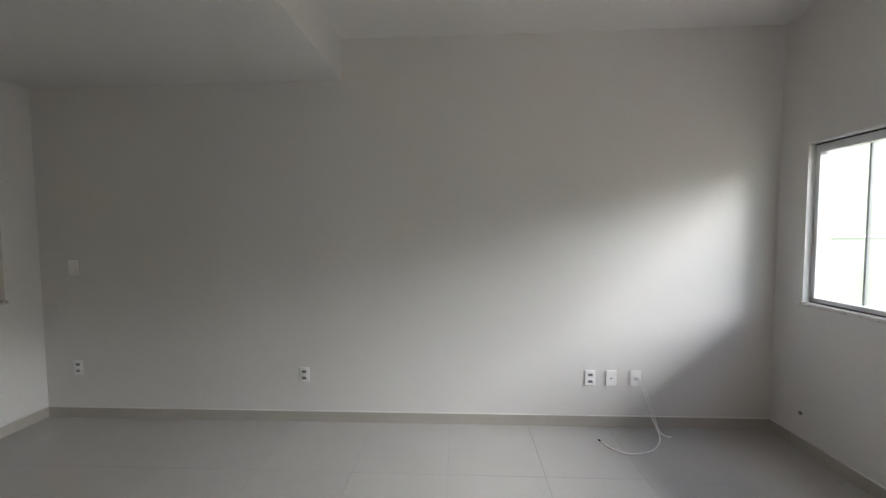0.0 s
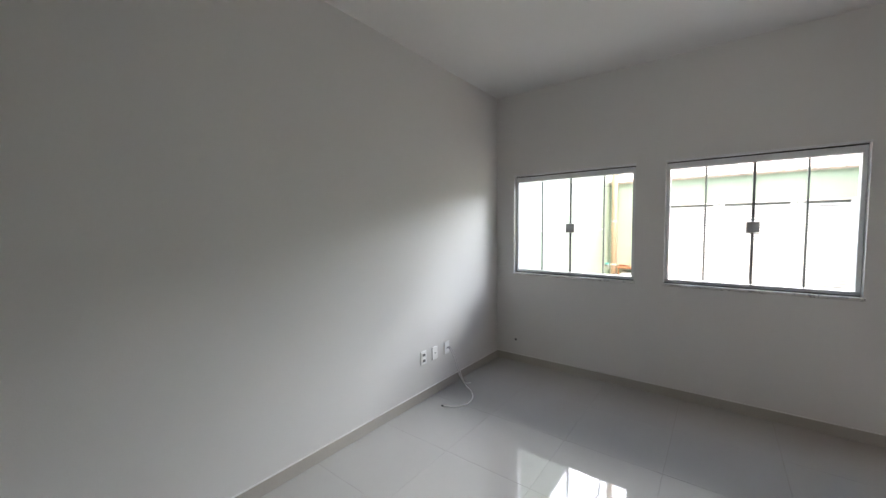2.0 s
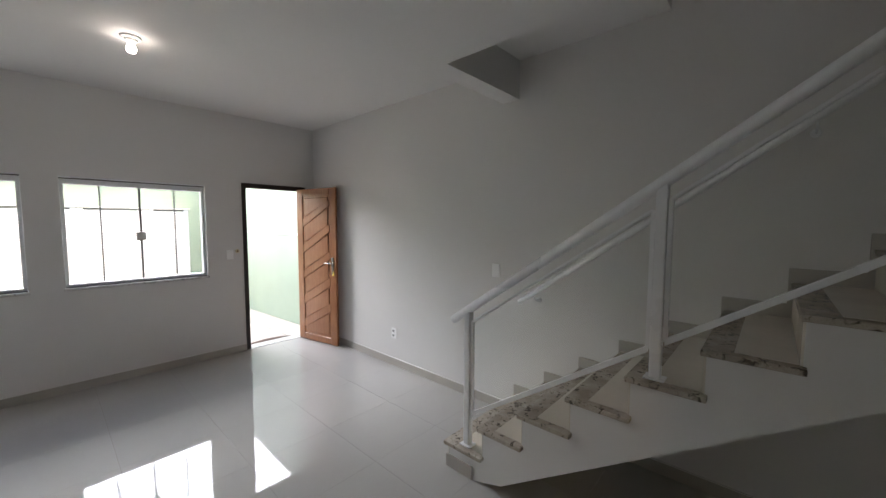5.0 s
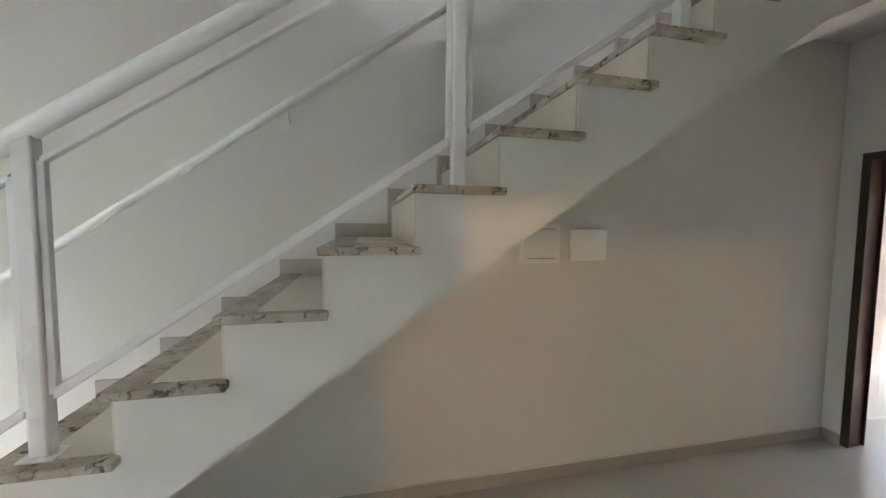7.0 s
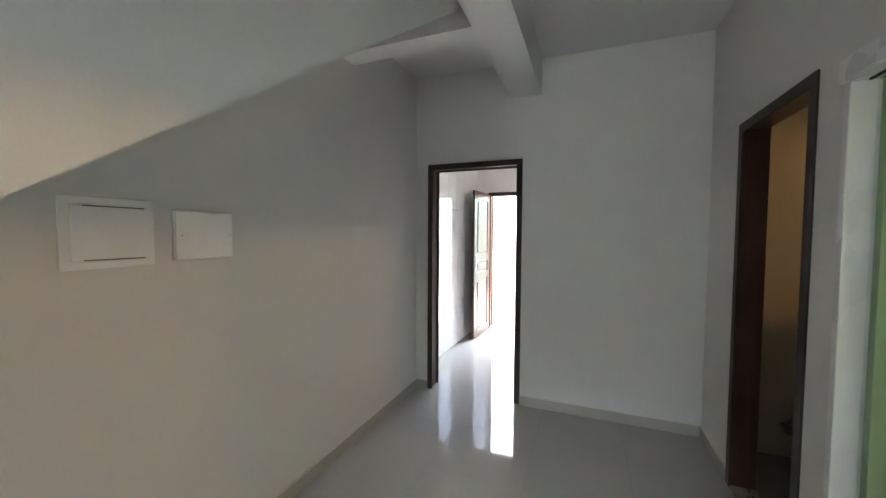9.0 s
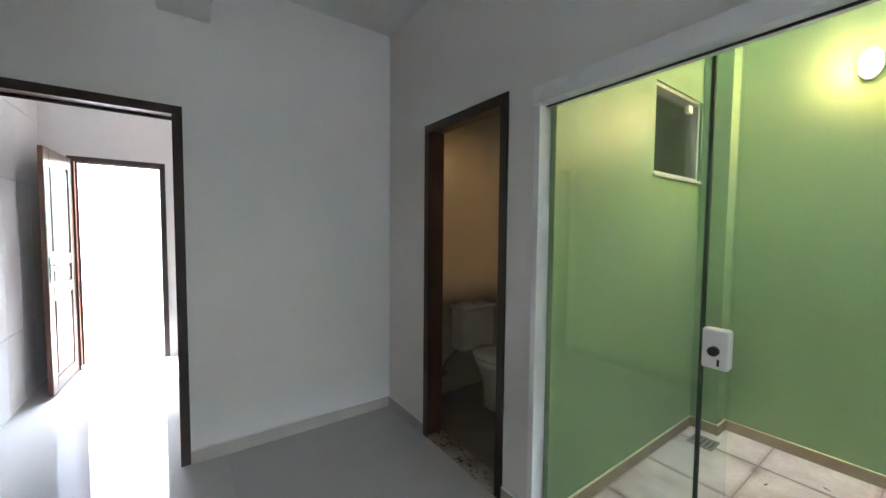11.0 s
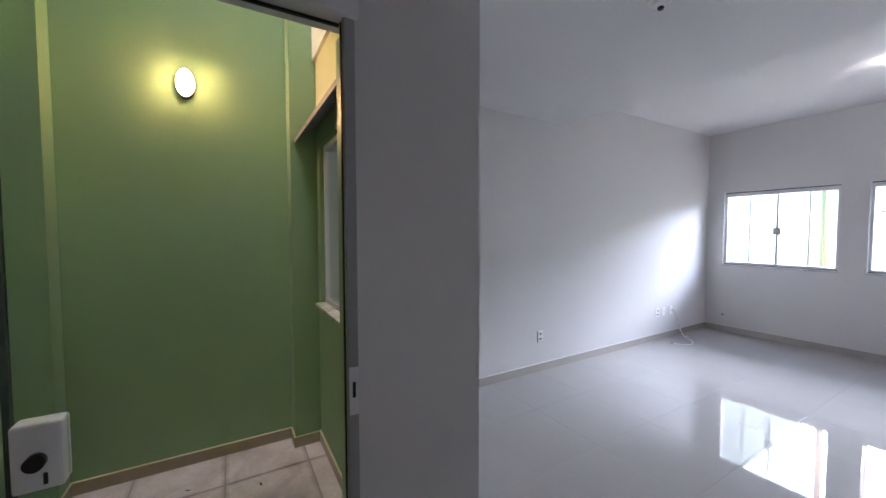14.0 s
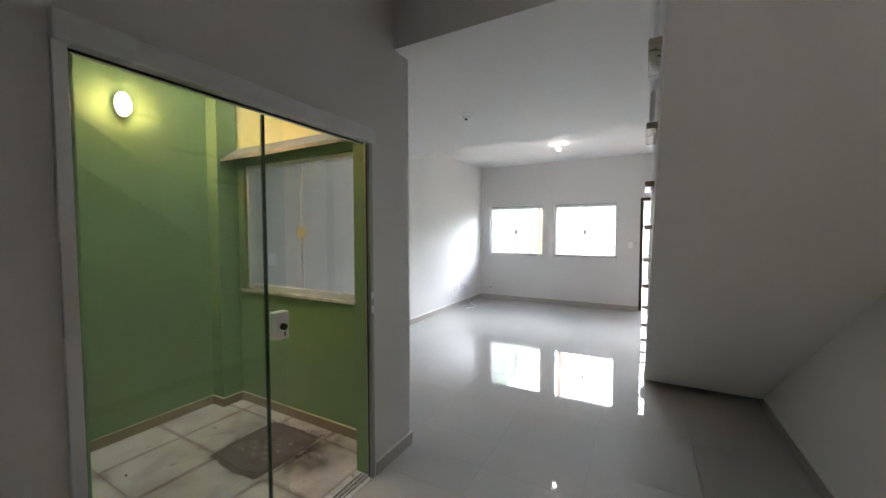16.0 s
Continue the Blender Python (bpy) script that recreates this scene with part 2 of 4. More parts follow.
def film(name, colour):
    """Patchy dirt that lets the tile show through."""
    m = material(name, colour, 0.8, var=0.2, scale=8, fine=90)
    n, l = m.node_tree.nodes, m.node_tree.links
    geo, noise, ramp = n.new("ShaderNodeNewGeometry"), n.new("ShaderNodeTexNoise"), n.new("ShaderNodeMapRange")
    l.new(geo.outputs["Position"], noise.inputs["Vector"])
    noise.inputs["Scale"].default_value, noise.inputs["Detail"].default_value = 7.0, 7
    ramp.inputs["From Min"].default_value, ramp.inputs["From Max"].default_value = 0.44, 0.85
    ramp.inputs["To Min"].default_value, ramp.inputs["To Max"].default_value = 0.10, 0.62
    l.new(noise.outputs["Fac"], ramp.inputs["Value"])
    tex, flat, far, fade, both = n.new("ShaderNodeTexCoord"), n.new("ShaderNodeMapping"), n.new("ShaderNodeVectorMath"), n.new("ShaderNodeMapRange"), n.new("ShaderNodeMath")
    flat.inputs["Scale"].default_value = (1, 1, 0)
    far.operation, both.operation = "DISTANCE", "MULTIPLY"
    far.inputs[1].default_value = (0.5, 0.5, 0)
    fade.inputs["From Min"].default_value, fade.inputs["From Max"].default_value = 0.15, 0.48
    fade.inputs["To Min"].default_value, fade.inputs["To Max"].default_value = 1.0, 0.0
    l.new(tex.outputs["Generated"], flat.inputs[0])
    l.new(flat.outputs[0], far.inputs[0])
    l.new(far.outputs["Value"], fade.inputs["Value"])
    l.new(ramp.outputs[0], both.inputs[0])
    l.new(fade.outputs[0], both.inputs[1])
    l.new(both.outputs[0], n["Principled BSDF"].inputs["Alpha"])
    return m


def joint_dirt(m, colour):
    """Uneven brown grime along the edges of each tile and in broad soft patches."""
    n, l = m.node_tree.nodes, m.node_tree.links
    base = n["Principled BSDF"].inputs["Base Color"]
    before = base.links[0].from_socket
    tex, geo, part_xyz = n.new("ShaderNodeTexCoord"), n.new("ShaderNodeNewGeometry"), n.new("ShaderNodeSeparateXYZ")
    l.new(tex.outputs["Generated"], part_xyz.inputs[0])
    near = []
    for axis in ("X", "Y"):
        off, mag = n.new("ShaderNodeMath"), n.new("ShaderNodeMath")
        off.operation, mag.operation = "SUBTRACT", "ABSOLUTE"
        off.inputs[1].default_value = 0.5
        l.new(part_xyz.outputs[axis], off.inputs[0])
        l.new(off.outputs[0], mag.inputs[0])
        near.append(mag)
    edge, band = n.new("ShaderNodeMath"), n.new("ShaderNodeMapRange")
    edge.operation = "MAXIMUM"
    l.new(near[0].outputs[0], edge.inputs[0])
    l.new(near[1].outputs[0], edge.inputs[1])
    band.inputs["From Min"].default_value, band.inputs["From Max"].default_value = 0.44, 0.5
    band.inputs["To Min"].default_value, band.inputs["To Max"].default_value = 0.0, 0.95
    l.new(edge.outputs[0], band.inputs["Value"])
    patch, spread = n.new("ShaderNodeTexNoise"), n.new("ShaderNodeMapRange")
    l.new(geo.outputs["Position"], patch.inputs["Vector"])
    patch.inputs["Scale"].default_value, patch.inputs["Detail"].default_value, patch.inputs["Distortion"].default_value = 3.6, 5, 0.8
    spread.inputs["From Min"].default_value, spread.inputs["From Max"].default_value = 0.42, 0.68
    spread.inputs["To Min"].default_value, spread.inputs["To Max"].default_value = 0.0, 0.75
    l.new(patch.outputs["Fac"], spread.inputs["Value"])
    both, total, mix = n.new("ShaderNodeMath"), n.new("ShaderNodeMath"), n.new("ShaderNodeMix")
    both.operation, total.operation = "MULTIPLY", "MULTIPLY_ADD"
    l.new(band.outputs[0], both.inputs[0])
    l.new(patch.outputs["Fac"], both.inputs[1])
    l.new(spread.outputs[0], total.inputs[0])
    total.inputs[1].default_value, total.use_clamp = 0.5, True
    l.new(both.outputs[0], total.inputs[2])
    mix.data_type = "RGBA"
    l.new(total.outputs[0], mix.inputs["Factor"])
    l.new(before, mix.inputs["A"])
    mix.inputs["B"].default_value = (*colour, 1)
    l.new(mix.outputs["Result"], base)


joint_dirt(WELLTILE, (0.20, 0.13, 0.095))
# Lighter concrete tone puts the light caught by raised ribs into their colour.
LIT_RIB = material("lit_concrete_rib", (0.27, 0.23, 0.20), 0.85, var=0.2, scale=20, fine=80, bump=0.2)
STAIN = film("brown_dirt", (0.12, 0.075, 0.05))
BULB = emitter("lit_bulb", (1.0, 0.95, 0.86), 3.2)
WARMLAMP = emitter("lit_warm_glass", (1.0, 0.58, 0.23), 15.0)


# ---- mesh helpers ----
def box(bm, x0, x1, y0, y1, z0, z1, bevel=0.0):
    m = Matrix.Translation(((x0 + x1) / 2, (y0 + y1) / 2, (z0 + z1) / 2)) @ Matrix.Diagonal((abs(x1 - x0), abs(y1 - y0), abs(z1 - z0), 1))
    made = bmesh.ops.create_cube(bm, size=1, matrix=m)["verts"]
    if bevel:
        edges = {e for v in made for e in v.link_edges}
        bmesh.ops.bevel(bm, geom=list(edges), offset=bevel, segments=2, affect="EDGES", profile=0.5)
    return bm


def prism(bm, points, vec, bevel=0.0):
    """A flat outline, given by points in space, pushed along vec."""
    vec = Vector(vec)
    a = [bm.verts.new(p) for p in points]
    b = [bm.verts.new(Vector(p) + vec) for p in points]
    faces = [bm.faces.new(a), bm.faces.new(b[::-1])]
    for i in range(len(a)):
        j = (i + 1) % len(a)
        faces.append(bm.faces.new((a[j], a[i], b[i], b[j])))
    bmesh.ops.recalc_face_normals(bm, faces=faces)
    if bevel:
        bmesh.ops.bevel(bm, geom=list({e for f in faces for e in f.edges}), offset=bevel, segments=1, affect="EDGES")
    return bm


def tube(bm, points, radius, sides=14):
    """A round bar along a line of points, closed at both ends."""
    pts = [Vector(p) for p in points]
    rings = []
    for i, p in enumerate(pts):
        way = (pts[min(i + 1, len(pts) - 1)] - pts[max(i - 1, 0)]).normalized()
        side = way.cross((0, 0, 1) if abs(way.z) < 0.9 else (1, 0, 0)).normalized()
        up = side.cross(way)
        rings.append([bm.verts.new(p + radius * (math.cos(a) * side + math.sin(a) * up)) for a in (2 * math.pi * k / sides for k in range(sides))])
    for r, s in zip(rings, rings[1:]):
        for k in range(sides):
            f = bm.faces.new((r[k], r[(k + 1) % sides], s[(k + 1) % sides], s[k]))
            f.smooth = True
    bm.faces.new(rings[0][::-1])
    bm.faces.new(rings[-1])
    return bm


def lathe(bm, profile, m=Matrix(), sides=28, sx=1.0, sy=1.0):
    """A turned shape round z from (radius, height) pairs."""
    rings = [[bm.verts.new(m @ Vector((sx * r * math.cos(2 * math.pi * k / sides), sy * r * math.sin(2 * math.pi * k / sides), z))) for k in range(sides)] for r, z in profile]
    faces = []
    for r, s in zip(rings, rings[1:]):
        for k in range(sides):
            f = bm.faces.new((r[k], r[(k + 1) % sides], s[(k + 1) % sides], s[k]))
            f.smooth = True
            faces.append(f)
    faces += [bm.faces.new(rings[0][::-1]), bm.faces.new(rings[-1])]
    bmesh.ops.recalc_face_normals(bm, faces=faces)
    return bm


def mesh_from(name, bm, mat):
    me = bpy.data.meshes.new(name)
    bm.to_mesh(me)
    bm.free()
    me.materials.append(mat)
    return me


def part(name, bm, mat, parent, label=""):
    """One mesh under a thing or a part, built in world places."""
    ob = new(name, mesh_from(name, bm, mat))
    if parent is not None:
        ob.parent = parent
        ob.matrix_parent_inverse = base_of(parent).inverted()
    return tagged(ob, label)


BASES = {}


def base_of(ob):
    return BASES.get(ob.name, Matrix())


def thing(name, base, label, category, group="", kind=""):
    """An empty at the base of a thing, under which its parts hang."""
    ob = new(name)
    ob.empty_display_size = 0.1
    ob.matrix_basis = Matrix.Translation(base)
    BASES[ob.name] = Matrix.Translation(base)
    return tagged(ob, label, category, group, kind)


def solid(name, bm, mat, label, category, group="", kind=""):
    """A top-level thing of one mesh."""
    return tagged(part(name, bm, mat, None), label, category, group, kind)


def wall(name, axis, u0, u1, z0, z1, f0, f1, mat, label, holes=(), category="wall"):
    """A wall along x (axis 'x', thickness in y) or along y, with openings (u0, u1, z0, z1) that go through it."""
    us = sorted({u0, u1, *(h[0] for h in holes), *(h[1] for h in holes)})
    zs = sorted({z0, z1, *(h[2] for h in holes), *(h[3] for h in holes)})
    bm = bmesh.new()
    place = (lambda u, f, z: (u, f, z)) if axis == "x" else (lambda u, f, z: (f, u, z))

    def full(i, j):
        if not (0 <= i < len(us) - 1 and 0 <= j < len(zs) - 1):
            return False
        u, z = (us[i] + us[i + 1]) / 2, (zs[j] + zs[j + 1]) / 2
        return not any(h[0] < u < h[1] and h[2] < z < h[3] for h in holes)

    def quad(*p):
        bm.faces.new([bm.verts.new(q) for q in p])

    for i in range(len(us) - 1):
        for j in range(len(zs) - 1):
            if not full(i, j):
                continue
            a, b, c, d = us[i], us[i + 1], zs[j], zs[j + 1]
            for f in (f0, f1):
                quad(place(a, f, c), place(b, f, c), place(b, f, d), place(a, f, d))
            if not full(i - 1, j):
                quad(place(a, f0, c), place(a, f1, c), place(a, f1, d), place(a, f0, d))
            if not full(i + 1, j):
                quad(place(b, f0, c), place(b, f1, c), place(b, f1, d), place(b, f0, d))
            if not full(i, j - 1):
                quad(place(a, f0, c), place(b, f0, c), place(b, f1, c), place(a, f1, c))
            if not full(i, j + 1):
                quad(place(a, f0, d), place(b, f0, d), place(b, f1, d), place(a, f1, d))
    bmesh.ops.remove_doubles(bm, verts=bm.verts, dist=1e-5)
    bmesh.ops.recalc_face_normals(bm, faces=bm.faces)
    return solid(name, bm, mat, label, category, kind="structure")


def slab(name, mat, label, category, *boxes):
    bm = bmesh.new()
    for b in boxes:
        box(bm, *b)
    return solid(name, bm, mat, label, category, kind="structure")


# ---- the house: walls, floors, ceilings ----
W, XC, YR, YB, TOP = 4.197, 1.86, -5.71, -8.90, 5.6
LW_S, LW_N, LW_E = -7.36, -5.85, 1.73
W1, W2 = (0.215, 1.415, 0.985, 2.065), (1.650, 2.829, 0.985, 2.065)
FD = (3.225, 4.065, 0.0, 2.137)
RW = (0.235, 1.515, 0.985, 2.065)
GD = (-7.425, -6.100, 0.0, 2.060)
BD = (-8.375, -7.600, 0.0, 2.135)
KD = (3.198, 4.077, 0.0, 2.135)
VW = (0.165, 0.855, 1.800, 2.362)

wall("wall_left", "y", -5.78, 0.15, 0, TOP, -0.15, 0.0, WALL, "smooth white painted living room wall")
# The upper hole is unseen, added only to let light into the stairwell.
wall("wall_front", "x", 0.0, W, 0, TOP, 0.0, 0.15, WALL, "white painted wall with two windows and the front door", (W1, W2, FD, (1.5, 2.6, 4.2, 4.9)))
wall("wall_right", "y", -9.05, 0.15, 0, TOP, W, W + 0.15, WALL, "tall white painted wall beside the stairs")
wall("wall_rear", "x", 0.0, 1.795, 0, TOP, -5.78, YR, WALL, "white painted wall between living room and light well", (RW,))
wall("wall_corridor", "y", YB, YR, 0, TOP, 1.795, XC, WALL, "white painted corridor wall with two doorways", (GD, BD))
wall("wall_back", "x", 0.0, W, 0, TOP, -9.05, YB, WALL, "white painted wall with the kitchen doorway", (KD,))
# Light well height of 6.6 is unseen at the top, set to cut sky light.
wall("wall_lightwell_west", "y", -7.43, -5.78, 0, 6.6, -0.15, 0.0, GREEN, "green painted light well wall")
wall("wall_lightwell_north", "x", 0.0, 1.795, 0, 2.21, LW_N, -5.78, GREEN, "green painted light well wall below a window", (RW,))
wall("wall_lightwell_upper", "x", 0.0, 1.795, 2.21, 6.6, LW_N, -5.78, WARMCREAM, "upper light well wall, cream from lamp warmth in its colour")
wall("wall_lightwell_south", "x", 0.0, 1.795, 0, 6.6, -7.43, LW_S, GREEN, "green painted light well wall with a small vent window", (VW,))
wall("wall_lightwell_east", "y", LW_S, LW_N, 0, 6.6, LW_E, 1.795, GREEN, "green painted light well wall around the glass door", (GD,))
wall("wall_bath_north", "x", 0.0, 1.795, 0, 2.6, -7.50, -7.43, BATHTILE, "beige tiled bathroom wall", (VW,))
wall("wall_bath_east", "y", -8.83, -7.50, 0, 2.6, 1.73, 1.795, BATHTILE, "beige tiled bathroom wall with its doorway", (BD,))
wall("wall_bath_south", "x", 0.0, 1.795, 0, 2.6, YB, -8.83, BATHTILE, "beige tiled bathroom wall behind the toilet")
wall("wall_bath_west", "y", YB - 0.15, -7.43, 0, 2.7, -0.15, 0.0, BATHTILE, "beige tiled bathroom end wall")
for nm, y0, y1 in (("pilaster_north", -6.02, LW_N), ("pilaster_south", LW_S, -7.19)):
    slab(nm, GREEN, "green painted corner pilaster of the light well", "pilaster", (0.0, 0.15, y0, y1, 0, 6.6))
KX0, KX1, KY = 1.9, 4.30, -11.30
wall("wall_kitchen_right", "y", KY - 0.15, -9.05, 0, 3.0, KX1, KX1 + 0.12, TILE, "glossy white tiled kitchen wall")
wall("wall_kitchen_left", "y", KY - 0.15, -9.05, 0, 3.0, KX0 - 0.12, KX0, TILE, "glossy white tiled kitchen wall")
KFD = (3.36, 4.12, 0.0, 2.13)
wall("wall_kitchen_far", "x", KX0, KX1, 0, 3.0, KY - 0.15, KY, WALL, "white kitchen wall with the back door", (KFD,))

LOW, HIGH = 2.65, 2.95
slab("ceiling_front", CEIL, "flat white painted ceiling over the front of the room", "ceiling", (0, W, -3.21, 0, HIGH, 3.04))
slab("ceiling_low", CEIL, "lowered white painted ceiling", "ceiling", (0, 3.305, -5.87, -3.21, LOW, 3.04), (3.305, W, -3.37, -3.21, LOW, 3.04))
slab("ceiling_stair_head", CEIL, "white ceiling over the foot of the stairs", "ceiling", (3.305, W, -4.42, -3.37, HIGH + 0.005, 3.04))
slab("ceiling_corridor", CEIL, "white painted corridor ceiling", "ceiling", (XC, 3.30, YB, -5.87, HIGH - 0.01, 3.04), (3.30, W, YB, -7.60, HIGH - 0.01, 3.04))
slab("beam_long", CEIL, "white painted ceiling beam along the corridor", "beam", (3.05, 3.30, YB, -5.87, LOW, HIGH - 0.012))
slab("beam_cross", CEIL, "white painted ceiling beam behind the stairs", "beam", (3.30, W, -7.90, -7.74, LOW, HIGH - 0.012))
slab("ceiling_bath", CEIL, "white bathroom ceiling", "ceiling", (0, 1.795, YB, -7.43, 2.6, 2.7))
slab("ceiling_kitchen", CEIL, "white kitchen ceiling", "ceiling", (KX0 - 0.12, KX1 + 0.12, KY - 0.15, -9.05, 3.0, 3.12))
slab("roof", CEIL, "flat roof over the house", "roof", (-0.15, W + 0.15, -5.78, 0.15, TOP, TOP + 0.15), (1.73, W + 0.15, -9.05, -5.78, TOP, TOP + 0.15))

floor = slab("floor", GROUT, "polished off-white porcelain floor laid in large tiles", "floor", (0, W, YB, 0, -0.12, -0.003))
slab("floor_bath", BATHTILE, "beige tiled bathroom floor", "floor", (0, 1.795, YB, -7.43, -0.12, -0.012))
slab("floor_kitchen", PORC, "glossy white kitchen floor", "floor", (KX0, KX1, KY, -9.05, -0.12, -0.002), (KD[0], KD[1], -9.05, YB, -0.12, -0.002))
well_floor = slab("floor_lightwell", DIRTGROUT, "pale stained tile floor of the light well", "floor", (0, LW_E, LW_S, LW_N, -0.12, -0.012))
slab("threshold_front", SILLSTONE, "pale stone threshold of the front door", "threshold", (FD[0], FD[1], 0.0, 0.16, -0.12, 0.004))
slab("threshold_glass_door", SILLSTONE, "pale stone threshold of the glass door", "threshold", (LW_E, XC, GD[0], GD[1], -0.12, 0.003))
slab("threshold_bath", GRANITE, "granite threshold of the bathroom", "threshold", (1.73, XC, BD[0], BD[1], -0.12, 0.003))


# ---- stairs ----
RISE, RUN, Y0, N, XS = 0.191, 0.2758, -3.40, 16, 3.312
TT = 0.025


def riser_y(k):
    return Y0 - RUN * (k - 1)


stairs = thing("staircase", (XS, Y0, 0), "straight white plastered staircase with beige granite treads", "staircase", kind="structure")
outline = [(XS, Y0, 0.0)]
for k in range(1, N + 1):
    outline.append((XS, riser_y(k), k * RISE - TT))
    outline.append((XS, riser_y(k + 1) if k < N else -7.60, k * RISE - TT))
outline += [(XS, -7.60, 2.67), (XS, -3.81, 0.06), (XS, -3.62, 0.0)]
part("stair_body", prism(bmesh.new(), outline, (W - 0.002 - XS, 0, 0)), WALL, stairs)
for k in range(1, N + 1):
    y, z = riser_y(k), k * RISE
    back = riser_y(k + 1) - 0.010 if k < N else -7.598
    tread = part("tread", box(bmesh.new(), XS - 0.038, W - 0.004, back, y + 0.018, z - TT, z, 0.004), GRANITE, stairs, "beige granite tread edge with dark veins")
    part("tread_inlay", box(bmesh.new(), XS + 0.012, W - 0.016, (riser_y(k + 1) + 0.009) if k < N else -7.59, y - 0.085, z - 0.006, z + 0.0015), RISER, tread, "cream porcelain tread inlay")
    lower = (k - 1) * RISE + (0.0 if k > 1 else 0.0)
    part("riser", box(bmesh.new(), XS + 0.004, W - 0.004, y, y + 0.008, lower, z - TT), RISER, stairs, "cream porcelain riser")
part("foot_skirting", box(bmesh.new(), XS - 0.010, XS, -3.60, Y0 + 0.008, 0.0, 0.085), SKIRT, stairs)
part("foot_skirting", box(bmesh.new(), XS - 0.010, W - 0.016, Y0 + 0.0085, Y0 + 0.018, 0.0, 0.085), SKIRT, stairs)
for k in range(1, N + 1):
    y, z = riser_y(k), k * RISE
    shape = [(0, y + 0.03, z - RISE), (0, y + 0.03, z + 0.075), (0, y + 0.03 - RUN, z + 0.075), (0, y + 0.03 - RUN, z), (0, y + 0.018, z), (0, y + 0.018, z - TT), (0, y + 0.008, z - TT), (0, y + 0.008, z - RISE)]
    if k == 1:
        shape = [(0, y + 0.03, 0.0), *shape[1:6], (0, y + 0.018, 0.0)]
    shape = [(W - 0.014, b, c + 0.0005) for a, b, c in shape]
    part("stair_skirting", prism(bmesh.new(), shape, (0.0135, 0, 0)), SKIRT, stairs)

# railing on the open side
SL = RISE / RUN
RX = 3.348
railing = thing("stair_railing", (RX, -3.55, RISE), "white aluminium stair railing with clear glass panels", "railing")


def rail_z(y):
    return 1.008 + 0.690 * (-3.408 - y)


part("top_rail", tube(bmesh.new(), [(RX, -3.405, rail_z(-3.405)), (RX, -7.2, rail_z(-7.2))], 0.027, 18), ALU, railing, "round white top rail")
posts = [(-3.532, 1), (-4.592, 5), (-5.748, 9), (-6.59, 12)]
for y, k in posts:
    b = bmesh.new()
    box(b, RX - 0.021, RX + 0.021, y - 0.023, y + 0.023, k * RISE + 0.006, rail_z(y) - 0.01, 0.006)
    p = part("post", b, ALU, railing)
    part("base_flange", box(bmesh.new(), RX - 0.036, RX + 0.036, y - 0.042, y + 0.042, k * RISE, k * RISE + 0.007, 0.002), ALU, p)
ends = [p[0] for p in posts] + [-7.19]
for a, b in zip(ends, ends[1:]):
    ya, yb = a - 0.033, b + 0.033

    def low_z(y):
        return 0.326 + 0.677 * (-3.44 - y)

    def top_z(y):
        return rail_z(y) - 0.096
    for nm, fn in (("bottom_channel", low_z), ("top_channel", top_z)):
        w2 = 0.016 if nm == "bottom_channel" else 0.009
        part(nm, prism(bmesh.new(), [(RX - 0.011, ya, fn(ya) - w2), (RX - 0.011, ya, fn(ya) + w2), (RX - 0.011, yb, fn(yb) + w2), (RX - 0.011, yb, fn(yb) - w2)], (0.022, 0, 0), 0.002), ALU, railing)
    for y in (ya, yb):
        part("side_channel", box(bmesh.new(), RX - 0.010, RX + 0.010, y - 0.009, y + 0.009, low_z(y), top_z(y), 0.002), ALU, railing)
        part("clip", box(bmesh.new(), RX - 0.008, RX + 0.008, min(y, y + (0.03 if y == ya else -0.03)), max(y, y + (0.03 if y == ya else -0.03)), (low_z(y) + top_z(y)) / 2 - 0.015, (low_z(y) + top_z(y)) / 2 + 0.015), ALU, railing)
    part("glass_panel", prism(bmesh.new(), [(RX - 0.003, ya, low_z(ya)), (RX - 0.003, ya, top_z(ya)), (RX - 0.003, yb, top_z(yb)), (RX - 0.003, yb, low_z(yb))], (0.006, 0, 0)), CLEAR, railing, "clear glass infill panel")

handrail = thing("wall_handrail", (W, -3.52, 1.03), "round white handrail fixed along the stair wall", "handrail")
HX = W - 0.085


def hand_z(y):
    return 1.006 + 0.714 * (-3.45 - y)


part("rail_tube", tube(bmesh.new(), [(HX, -3.45, hand_z(-3.45)), (HX, -7.3, hand_z(-7.3))], 0.021, 16), ALU, handrail)
for y in (-3.584, -5.087, -6.59):
    z = hand_z(y)
    part("bracket", tube(bmesh.new(), [(HX, y, z - 0.02), (HX, y, z - 0.05), (HX + 0.03, y, z - 0.068), (W - 0.012, y, z - 0.07)], 0.006, 8), ALU, handrail)
    part("bracket_plate", lathe(bmesh.new(), [(0.022, 0), (0.022, 0.008), (0.015, 0.012)], Matrix.Translation((W - 0.001, y, z - 0.07)) @ Matrix.Rotation(radians(-90), 4, "Y"), 16), ALU, handrail)


